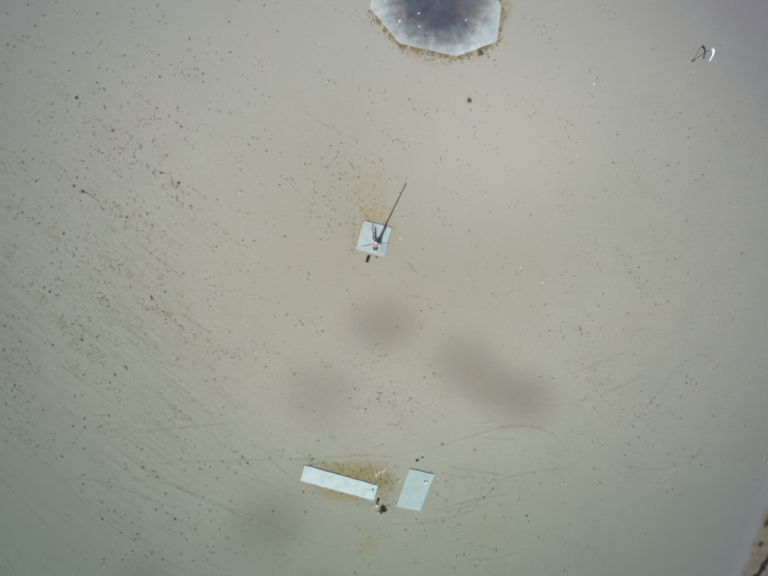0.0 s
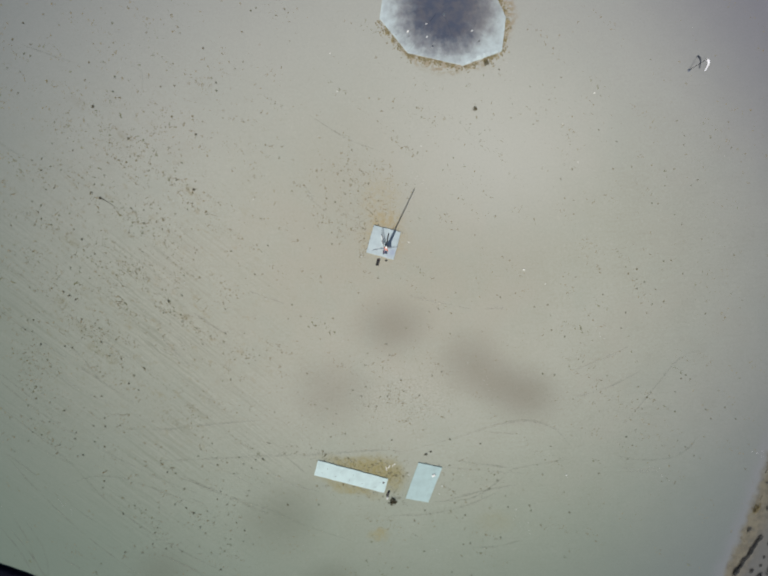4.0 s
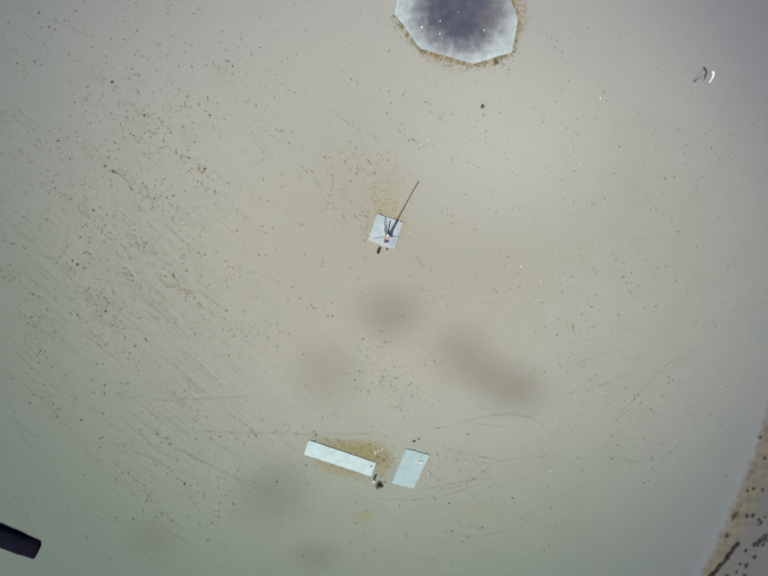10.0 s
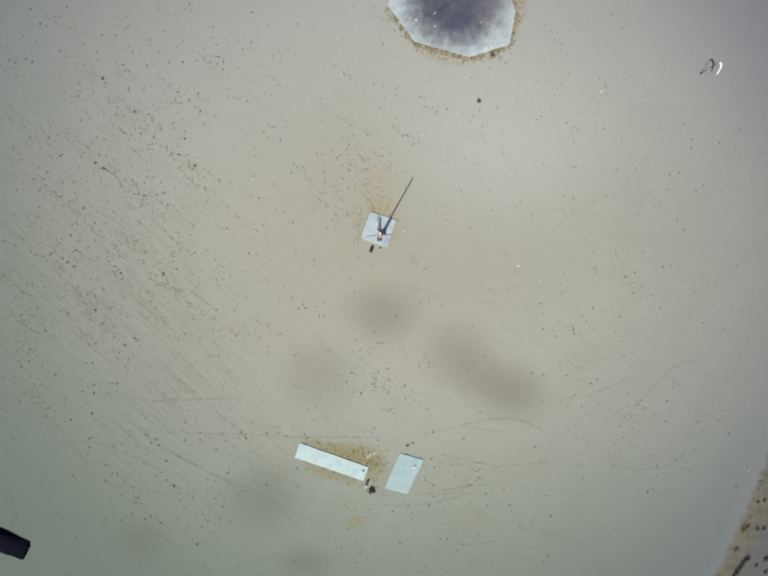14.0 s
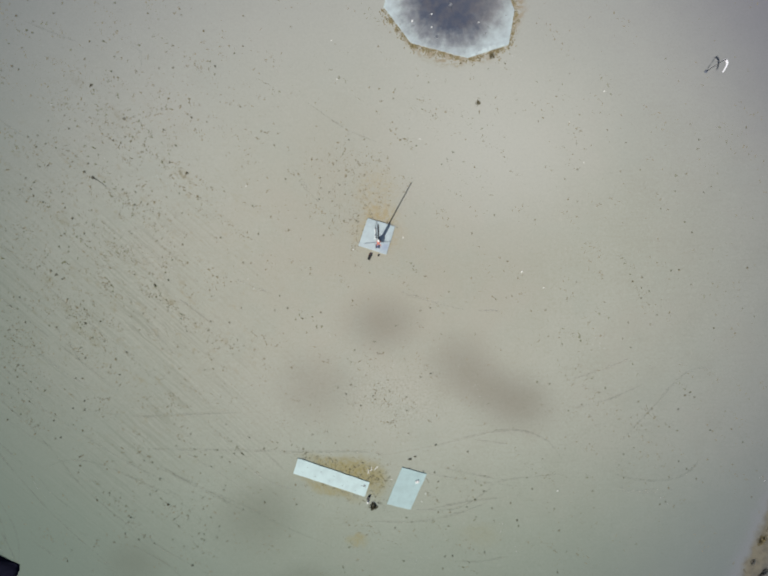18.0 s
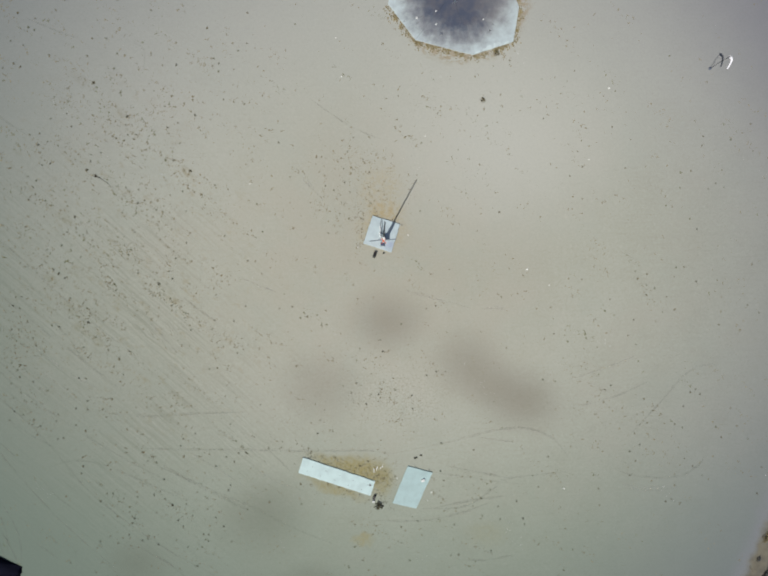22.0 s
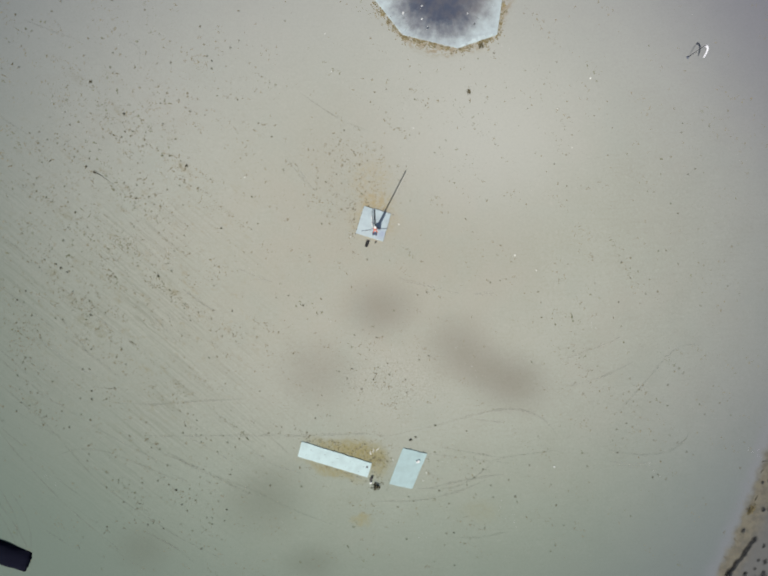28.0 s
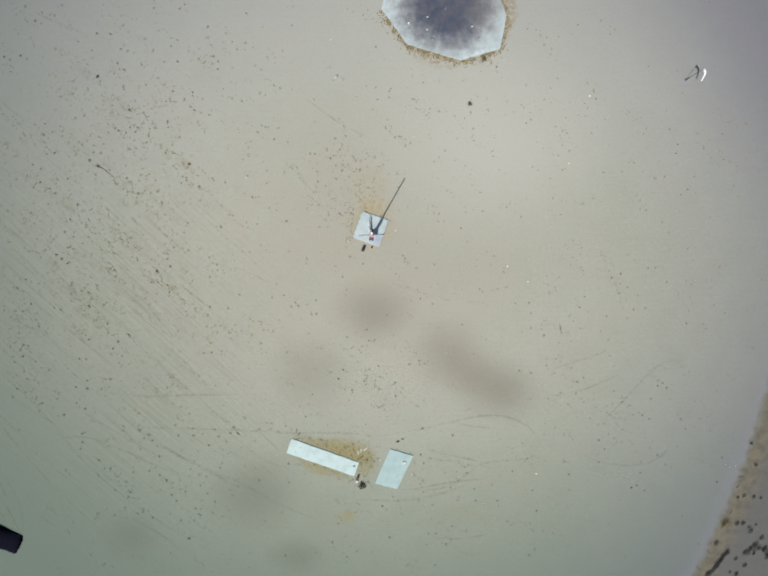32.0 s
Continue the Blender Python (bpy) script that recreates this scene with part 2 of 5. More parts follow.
    col = m.mix(m.band(m.noise(3.0, 4, 0.75, m.mapped((31, 7, 0))), 0.58, 0.75, 0.0, 0.18), col, (1.32, 1.28, 1.25), "MULTIPLY")
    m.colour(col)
    m.bump(m.math("ADD", m.noise(1.2, 6, 0.65), m.math("MULTIPLY", streak, 0.6)), 0.24, 0.08)
    return m.m


def concrete_material(name, base, worn, sooty=None, stain=None):
    m = Mat(name, 0.85)
    col = m.mix(m.band(m.noise(0.6, 5, 0.6), 0.38, 0.68), base, worn)
    col = m.mix(m.band(m.noise(6.0, 4, 0.7), 0.6, 0.8, 0.0, 0.3), col, tuple(v * 0.72 for v in worn))
    if sooty:
        x, y, rx, ry = sooty
        ray = m.node("ShaderNodeTexGradient")
        ray.gradient_type = "RADIAL"
        m.put(ray.inputs[0], m.mapped((x, y, 0)))
        spoke = m.node("ShaderNodeTexNoise")
        spoke.noise_dimensions = "1D"
        m.put(spoke.inputs["W"], ray.outputs["Fac"])
        spoke.inputs["Scale"].default_value, spoke.inputs["Detail"].default_value = 34.0, 4
        n = m.node("ShaderNodeVectorMath")
        n.operation = "LENGTH"
        m.put(n.inputs[0], m.mapped((x, y, 0), 0, (rx, ry, 1e6)))
        d = m.math("ADD", n.outputs["Value"], m.math("ADD", m.math("MULTIPLY_ADD", spoke.outputs["Fac"], 0.20, -0.10), m.math("MULTIPLY_ADD", m.noise(0.35, 6, 0.7), 0.75, -0.37)))
        col = m.mix(m.band(d, 1.25, 0.78, 0.0, 0.62), col, (0.190, 0.172, 0.180))
        col = m.mix(m.band(d, 1.04, 0.48, 0.0, 0.96), col, m.mix(m.band(m.noise(0.5, 5, 0.7), 0.4, 0.65), (0.056, 0.069, 0.110), (0.092, 0.093, 0.118)))
        col = m.mix(m.math("MULTIPLY", m.blob(x + 7.5, y - 1.5, 6.5, 8.0, 0, 0.0), 0.32), col, (0.225, 0.203, 0.190))
        for u, v, a, b, turn in ((6.7, 50.3, 1.3, 0.11, 25), (6.2, 49.2, 0.9, 0.09, 32), (8.7, 53.8, 0.12, 1.7, 6), (19.4, 51.6, 0.12, 1.4, -8), (16.2, 48.6, 0.10, 1.2, 14), (20.9, 49.6, 1.0, 0.10, -30)):
            col = m.mix(m.math("MULTIPLY", m.blob(u, v, a, b, turn, 0.2), 0.55), col, (0.110, 0.112, 0.122))      # scuffs and cracks
    if stain:
        x, y, r = stain
        col = m.mix(m.math("MULTIPLY", m.blob(x, y, r, r * 0.8, 20, 0.1), m.band(m.noise(1.6, 5, 0.7), 0.35, 0.6, 0.2, 0.8)), col, (0.335, 0.385, 0.520))
    m.colour(col)
    m.bump(m.noise(9.0, 5, 0.7), 0.3, 0.01)
    return m.m


def plain(name, base, rough=0.7, metal=0.0, wear=0.25, scale=4.0):
    m = Mat(name, rough, metal)
    m.colour(m.mix(m.band(m.noise(scale, 4, 0.65), 0.45, 0.75, 0.0, wear), base, tuple(v * 0.55 for v in base)))
    m.bump(m.noise(scale * 6, 3), 0.15, 0.005)
    return m.m


def scrub_material(name, a, b):
    m = Mat(name, 0.95)
    geo = m.node("ShaderNodeNewGeometry")
    m.colour(m.mix(geo.outputs["Random Per Island"], a, b))
    return m.m


def track_material(name, a, b):
    """Clay pressed or scraped by wheels, worn thin so that the crust shows through."""
    m = Mat(name, 0.95)
    m.colour(m.mix(m.band(m.noise(0.8, 4), 0.4, 0.7), a, b))
    clear = m.node("ShaderNodeBsdfTransparent")
    both = m.node("ShaderNodeMixShader")
    m.put(both.inputs[0], m.math("MULTIPLY", m.band(m.noise(0.22, 4, 0.7), 0.36, 0.66, 0.03, 0.24), m.band(m.noise(2.2, 5, 0.8), 0.38, 0.62, 0.15, 1.0)))
    m.t.links.new(clear.outputs[0], both.inputs[1]), m.t.links.new(m.bsdf.outputs[0], both.inputs[2])
    m.t.links.new(both.outputs[0], m.t.nodes["Material Output"].inputs[0])
    return m.m


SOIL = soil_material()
SLAB = concrete_material("pale_concrete", (0.555, 0.690, 0.682), (0.490, 0.610, 0.604))
GREY_SLAB = concrete_material("grey_green_concrete", (0.415, 0.548, 0.546), (0.375, 0.492, 0.490))
SPALL = concrete_material("spalled_concrete", (0.58, 0.655, 0.665), (0.50, 0.565, 0.575))
PAD = concrete_material("launch_concrete", (0.50, 0.585, 0.605), (0.435, 0.510, 0.535), None, (2.3, 6.2, 1.9))
BURNT = concrete_material("burnt_concrete", (0.510, 0.585, 0.600), (0.425, 0.480, 0.500), (13.4, 55.0, 10.6, 10.2))
STEEL = plain("dark_steel", (0.035, 0.038, 0.048), 0.55, 0.6)
LEGS = plain("galvanised_steel", (0.20, 0.22, 0.27), 0.5, 0.5)
BLUE = plain("blue_grey_steel", (0.055, 0.065, 0.115), 0.5, 0.4)
WHITE = plain("white_paint", (0.80, 0.80, 0.78), 0.4)
RED = plain("orange_red_paint", (0.72, 0.115, 0.045), 0.35, 0.0, 0.12)
# dark navy of the added sheet that stands in for an aircraft part
NAVY = plain("navy_stand_in", (0.012, 0.013, 0.030), 1.0, 0.0, 0.4, 1.2)
NAVY.node_tree.nodes["Principled BSDF"].inputs["Specular IOR Level"].default_value = 0.1
BLACK = plain("black_plastic", (0.022, 0.020, 0.020), 0.6)
BARE = plain("bare_aluminium", (0.72, 0.72, 0.70), 0.35, 0.9)
TWIG_BARK = plain("dry_bark", (0.125, 0.108, 0.080), 0.95)
PALE_BARK = plain("bleached_bark", (0.34, 0.32, 0.265), 0.9)
QUARTZ = plain("white_quartz", (0.80, 0.80, 0.77), 0.5, 0.0, 0.15, 6.0)
CLOTH = plain("white_cloth", (0.76, 0.75, 0.80), 0.9)
SHRUB = scrub_material("dry_scrub", (0.139, 0.116, 0.061), (0.278, 0.228, 0.127))
GREEN = scrub_material("grey_green_scrub", (0.111, 0.117, 0.056), (0.215, 0.215, 0.108))
DARK = scrub_material("dark_scrub", (0.096, 0.082, 0.046), (0.186, 0.160, 0.089))
TWIGS = scrub_material("pale_dry_twigs", (0.151, 0.123, 0.060), (0.296, 0.243, 0.128))
EDGE = scrub_material("dark_saltbush", (0.048, 0.050, 0.056), (0.125, 0.122, 0.115))
GRIT = scrub_material("brown_grit", (0.139, 0.114, 0.056), (0.289, 0.241, 0.134))
OCHRE = scrub_material("ochre_clods", (0.190, 0.152, 0.084), (0.300, 0.245, 0.145))
STONE = scrub_material("pale_stone", (0.50, 0.50, 0.48), (0.72, 0.72, 0.70))
TRACK = track_material("pressed_clay", (0.250, 0.240, 0.185), (0.310, 0.298, 0.235))
SCRAPE = track_material("scraped_clay", (0.52, 0.51, 0.45), (0.60, 0.585, 0.52))


# ---- building ----
def mesh_from(bm, name, material):
    me = bpy.data.meshes.new(name)
    bm.to_mesh(me)
    bm.free()
    me.materials.append(material)
    return me


def part(name, bm, material, parent=None, label=""):
    ob = new(name, mesh_from(bm, name, material))
    if parent:
        ob.parent = parent
    return tagged(ob, label)


def thing(name, m, label, category, group="", kind=""):
    ob = new(name)
    ob.matrix_basis = m
    ob.empty_display_size = 0.3
    return tagged(ob, label, category, group, kind)


def box(bm, sx, sy, sz, m=None, bevel=0.0):
    got = bmesh.ops.create_cube(bm, size=1.0, matrix=(m or Matrix()) @ Matrix.Diagonal((sx, sy, sz, 1)))
    if bevel:
        edges = list({e for v in got["verts"] for e in v.link_edges})
        bmesh.ops.bevel(bm, geom=edges, offset=bevel, segments=2, affect="EDGES", profile=0.5)
    return bm


def rod(bm, a, b, r, sides=8, r2=None):
    a, b = Vector(a), Vector(b)
    turn = (b - a).to_track_quat("Z", "Y").to_matrix().to_4x4()
    bmesh.ops.create_cone(bm, cap_ends=True, segments=sides, radius1=r, radius2=r if r2 is None else r2, depth=(b - a).length,
                          matrix=Matrix.Translation((a + b) / 2) @ turn)
    return bm


def lathe(bm, rows, sides=20):
    """A turned shape about z from rows of (radius, height)."""
    rings = []
    for r, z in rows:
        rings.append([bm.verts.new((r * math.cos(2 * math.pi * i / sides), r * math.sin(2 * math.pi * i / sides), z)) for i in range(sides)])
    for lo, hi in zip(rings, rings[1:]):
        for i in range(sides):
            bm.faces.new((lo[i], lo[(i + 1) % sides], hi[(i + 1) % sides], hi[i]))
    bm.faces.new(rings[0][::-1]), bm.faces.new(rings[-1])
    return bm


def prism(bm, corners, z0, z1, bevel=0.0):
    """An upright slab over a flat outline, its upper edge rounded."""
    lo = [bm.verts.new((x, y, z0)) for x, y in corners]
    hi = [bm.verts.new((x, y, z1)) for x, y in corners]
    top = bm.faces.new(hi)
    bm.faces.new(lo[::-1])
    n = len(corners)
    for i in range(n):
        bm.faces.new((lo[i], lo[(i + 1) % n], hi[(i + 1) % n], hi[i]))
    bm.normal_update()
    if top.normal.z < 0:
        bmesh.ops.reverse_faces(bm, faces=bm.faces[:])
    if bevel:
        bmesh.ops.bevel(bm, geom=[e for e in top.edges], offset=bevel, segments=2, affect="EDGES", profile=0.5)
    return bm


def ragged(corners, step=0.8, wander=0.05):
    """An outline with worn, slightly uneven sides."""
    out = []
    for (x0, y0), (x1, y1) in zip(corners, corners[1:] + corners[:1]):
        n = max(1, round(math.dist((x0, y0), (x1, y1)) / step))
        nx, ny = (y1 - y0), (x0 - x1)
        size = math.hypot(nx, ny)
        for i in range(n):
            k = wander * random.uniform(-1, 1) if i else 0
            out.append((x0 + (x1 - x0) * i / n + nx / size * k, y0 + (y1 - y0) * i / n + ny / size * k))
    return out


# ---- ground ----
def ground():
    bm = bmesh.new()
    xs = sorted({*range(-120, 121, 4), -2600, -1200, -600, -300, -180, 180, 300, 600, 1200, 2600})
    grid = [[bm.verts.new((x, y, 0.0)) for x in xs] for y in xs]
    for a, b in zip(grid, grid[1:]):
        for i in range(len(xs) - 1):
            bm.faces.new((a[i], a[i + 1], b[i + 1], b[i]))
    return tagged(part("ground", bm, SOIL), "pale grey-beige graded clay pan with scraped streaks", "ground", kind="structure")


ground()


def ribbon(points, width, pale=False):
    """A worn wheel line along a smooth curve through the points."""
    pts = [Vector((*p, 0)) for p in points]
    ends = [2 * pts[0] - pts[1], *pts, 2 * pts[-1] - pts[-2]]
    line = []
    for a, b, c, d in zip(ends, ends[1:], ends[2:], ends[3:]):
        for i in range(12):
            t = i / 12
            line.append(0.5 * (2 * b + (c - a) * t + (2 * a - 5 * b + 4 * c - d) * t * t + (3 * b - a - 3 * c + d) * t ** 3))
    line.append(pts[-1])
    bm = bmesh.new()
    pairs = []
    for i, p in enumerate(line):
        way = (line[min(i + 1, len(line) - 1)] - line[max(i - 1, 0)]).normalized()
        side = Vector((-way.y, way.x, 0)) * width * 0.5 * random.uniform(0.6, 1.3) * min(1, 0.15 + 4 * i / len(line), 0.15 + 4 * (len(line) - 1 - i) / len(line))
        pairs.append([bm.verts.new((*(p + s * side).xy, 0.005)) for s in (1, -1)])
    for (a, b), (c, d) in zip(pairs, pairs[1:]):
        bm.faces.new((b, d, c, a))
    label = "faint pale scrape left by a wheel on the clay" if pale else "faint darker wheel track pressed into the clay"
    return tagged(part("wheel_track", bm, SCRAPE if pale else TRACK), label, "wheel track", "wheel tracks on the clay", "structure")


for width, pts in (
    (0.5, ((4.5, -37), (15.2, -34.4), (25.8, -31.4), (32.3, -30.8), (37.8, -32.7), (41.3, -36.4))),
    (0.35, ((-79, -3.3), (-66.9, -13.2), (-48.4, -27.3))),
    (0.4, ((-43, -41.1), (-34.6, -45.7), (-25, -50.4))),
    (0.4, ((-79.2, -34.6), (-73.2, -43), (-63.9, -53.6), (-53.4, -63.3))),
    (0.5, ((42.1, -25.9), (50.5, -23.4), (57.4, -20.0))),
    (0.5, ((54.0, -32.0), (59.4, -25.3), (64.6, -18.7), (68.3, -16.3), (72.4, -16.3))),
    (0.4, ((-44.1, -40.3), (-34.4, -45.3), (-24.5, -50.5))),
    (0.4, ((-42.0, -45.7), (-37.5, -48.2))),
    (0.4, ((10.9, -48.8), (20.3, -48.0), (28.7, -42.0))),
    (0.4, ((-74.6, -31.9), (-68.7, -35.8), (-63.8, -38.1))),
    (0.35, ((-21, -37.2), (-16.7, -41.4))),
):
    ribbon(pts, width)
for width, pts in (
    (0.3, ((11.1, -40.6), (26.4, -42.4), (33, -43.1))),
    (0.4, ((-65.9, -41.7), (-61.8, -40.3), (-55.6, -40.9), (-49.3, -43.4), (-37.7, -48.6))),
    (0.45, ((-76.3, -49.6), (-73.2, -56), (-72.7, -62.6), (-75.4, -68.2))),
    (0.4, ((-79.4, -47.5), (-75.8, -55), (-75.3, -60.4))),
    (0.3, ((-14.7, 34.4), (-6.4, 29.3), (1, 26.6))),
    (0.4, ((-86, -12), (-70, -27), (-52, -39), (-38, -46))),
    (0.35, ((-84, 12), (-72, 2), (-60, -9), (-47, -19))),
    (0.35, ((-82, -22), (-68, -35), (-58, -47), (-44, -58), (-30, -66))),
):
    ribbon(pts, width)
# loops and passes of the trucks on the south-west side
for width, pts in (
    (0.5, ((-54.4, -30.1), (-45.3, -30.4), (-36.8, -29.6), (-26.0, -29.0))),
    (0.5, ((-49.5, -37.1), (-42.0, -37.3), (-25.8, -37.0), (-14.7, -37.0), (-1.7, -36.5), (4.5, -37.0))),
    (0.45, ((-67.9, -44.5), (-65.5, -47.5), (-61.8, -50.6))),
    (0.45, ((-67.9, -50.7), (-63.4, -54.0))),
    (0.5, ((-45.2, -40.6), (-38.6, -43.4), (-33.2, -45.9), (-25.0, -49.2), (-16.7, -53.4), (-6.6, -57.5))),
    (0.4, ((-79.2, -34.4), (-76.1, -37.0), (-70.9, -41.8))),
    (0.45, ((-79.4, -51.6), (-76.2, -56.5), (-73.6, -62.1), (-72.6, -67.7))),
    (0.45, ((-69.8, -58.1), (-64.5, -61.9))),
    (0.45, ((-53.7, -63.9), (-48.2, -67.8))),
    (0.45, ((-48.2, -58.7), (-41.6, -62.5), (-37.8, -65.9))),
    (0.45, ((-82.0, -50.0), (-78.0, -56.5), (-75.5, -63.0), (-74.6, -69.0))),
):
    ribbon(pts, width)
# grader lines on the west side and passes on the east side
for width, pts in (
    (0.4, ((-66.0, -10.2), (-61.8, -14.9), (-58.1, -20.7))),
    (0.4, ((-45.5, -11.1), (-40.2, -16.8))),
    (0.4, ((-79.1, -17.1), (-76.0, -19.7), (-71.3, -24.4))),
    (0.4, ((-39.2, -5.5), (-32.2, -10.6))),
    (0.35, ((-68.5, 46.8), (-62.4, 44.6), (-56.8, 43.0))),
    (0.4, ((-77.7, 31.8), (-73.6, 27.9), (-69.0, 25.0))),
    (0.4, ((-77.8, 21.0), (-73.6, 18.1))),
    (0.3, ((-48.6, 43.4), (-46.4, 41.9), (-46.5, 38.4))),
    (0.5, ((51.6, -39.2), (56.0, -40.4), (61.0, -40.8), (66.0, -40.1), (69.5, -37.8), (70.7, -35.5))),
    (0.4, ((26.4, -43.0), (30.0, -41.6), (42.3, -39.8))),
):
    ribbon(pts, width)
for width, pts in (
    (0.5, ((13.7, -48.6), (22.5, -46.6), (30.3, -45.3))),
    (0.5, ((1.5, -51.7), (11.0, -51.5), (19.3, -49.6), (25.9, -46.9))),
    (0.5, ((19.3, -60.0), (25.5, -59.9), (31.6, -58.6))),
    (0.4, ((22.4, -33.0), (30.2, -33.9))),
    (0.4, ((16.1, -39.4), (30.1, -41.9))),
):
    ribbon(pts, width)
for width, pts in (
    (0.4, ((39.3, -20.6), (48.3, -17.3), (54.2, -14.6))),
    (0.5, ((53.1, -43.2), (60.6, -43.4), (66.2, -42.5))),
    (0.4, ((-68.7, -16.8), (-61.8, -22.0), (-56.5, -24.8))),
    (0.35, ((-17.2, 21.4), (-14.3, 17.6), (-10.5, 14.1))),
    (0.4, ((-25.0, -40.5), (-20.0, -43.6), (-14.0, -45.5))),
    (0.5, ((21.8, -5.9), (24.9, -5.7), (26.6, -6.0))),
    (0.3, ((-16.3, 21.2), (-14.6, 18.9), (-13.0, 16.5))),
    (0.35, ((-27.8, -1.2), (-24.2, -2.6), (-20.3, -4.0))),
    (0.35, ((-39.4, -36.9), (-32.6, -40.8), (-24.6, -45.9))),
    (0.5, ((52.1, -42.1), (57.7, -43.0), (63.9, -42.4))),
    (0.5, ((6.0, -2.7), (11.1, -4.1), (19.3, -5.9))),
):
    ribbon(pts, width, True)

# ---- slabs ----
def slab(name, corners, high, material, label):
    """A cast slab on the clay: the outline in metres, origin at its middle."""
    cx, cy = (sum(c[i] for c in corners) / len(corners) for i in (0, 1))
    bm = prism(bmesh.new(), ragged([(x - cx, y - cy) for x, y in corners]), -0.1, high, 0.025)
    ob = part(name, bm, material)
    ob.location = (cx, cy, 0)
    return tagged(ob, label, "concrete slab")


slab("concrete_slab", [(-15.08, -41.62), (0.06, -46.24), (1.0, -43.02), (-14.16, -38.3)], 0.13, SLAB, "long narrow pale concrete slab with drilled holes")
slab("concrete_slab", [(4.79, -47.7), (9.85, -48.8), (12.97, -40.82), (7.72, -39.55)], 0.13, GREY_SLAB, "broad oblong pale grey-green concrete slab on the clay")
slab("launch_pad", [(-3.08, 6.40), (2.68, 4.80), (4.2, 10.5), (-1.32, 12.0)], 0.18, PAD, "square pale concrete pad under the launch rail")


PAD_RIM = [(0.31, 52.49), (5.89, 46.03), (17.15, 43.71), (25.0, 46.56), (25.73, 53.05), (21.77, 60.43), (11.47, 65.62), (1.77, 60.81)]


def burnt_pad():
    """A many-sided concrete pad cast in wedges round its middle."""
    rim = PAD_RIM
    mid = (12.6, 54.9)
    pad = thing("burnt_pad", Matrix.Translation((*mid, 0)), "eight-sided pale concrete pad blackened by soot at its middle", "concrete pad")
    for a, b in zip(rim, rim[1:] + rim[:1]):
        pts = [(p[0] - mid[0], p[1] - mid[1]) for p in ((mid), a, b)]
        c = [sum(p[i] for p in pts) / 3 for i in (0, 1)]
        inset = [(p[0] + (c[0] - p[0]) * 0.0012, p[1] + (c[1] - p[1]) * 0.0012) for p in pts]
        part("wedge", prism(bmesh.new(), ragged(inset, 1.2, 0.02), -0.1, 0.15 + random.uniform(-0.006, 0.006), 0.02), BURNT, pad)
    a, b = rim[2], rim[3]       # the south-east side has a bright, freshly broken edge
    n = Vector((b[1] - a[1], a[0] - b[0])).normalized()
    way = Vector((b[0] - a[0], b[1] - a[1])).normalized()
    for t, long, wide in ((0.13, 1.1, 0.35), (0.36, 2.0, 0.75), (0.62, 1.6, 0.95), (0.84, 1.0, 0.4)):
        c = Vector((a[0] + (b[0] - a[0]) * t - mid[0], a[1] + (b[1] - a[1]) * t - mid[1])) - n * 0.05
        out = [c + way * long * k for k in (-0.55, 0.5)] + [c + way * long * k - n * wide * random.uniform(0.5, 1.0) for k in (0.42, 0.15, -0.1, -0.38)]
        part("spalled_edge", prism(bmesh.new(), ragged([(v.x, v.y) for v in out], 0.25, 0.07), 0.0, 0.165, 0.01), SPALL, pad, "bright freshly spalled concrete edge")


burnt_pad()


# ---- launcher and rocket ----
FOOT, LEAN_N = Vector((1.05, 7.2, 0.18)), 1.55        # the rail's foot on the pad; metres that its top leans north


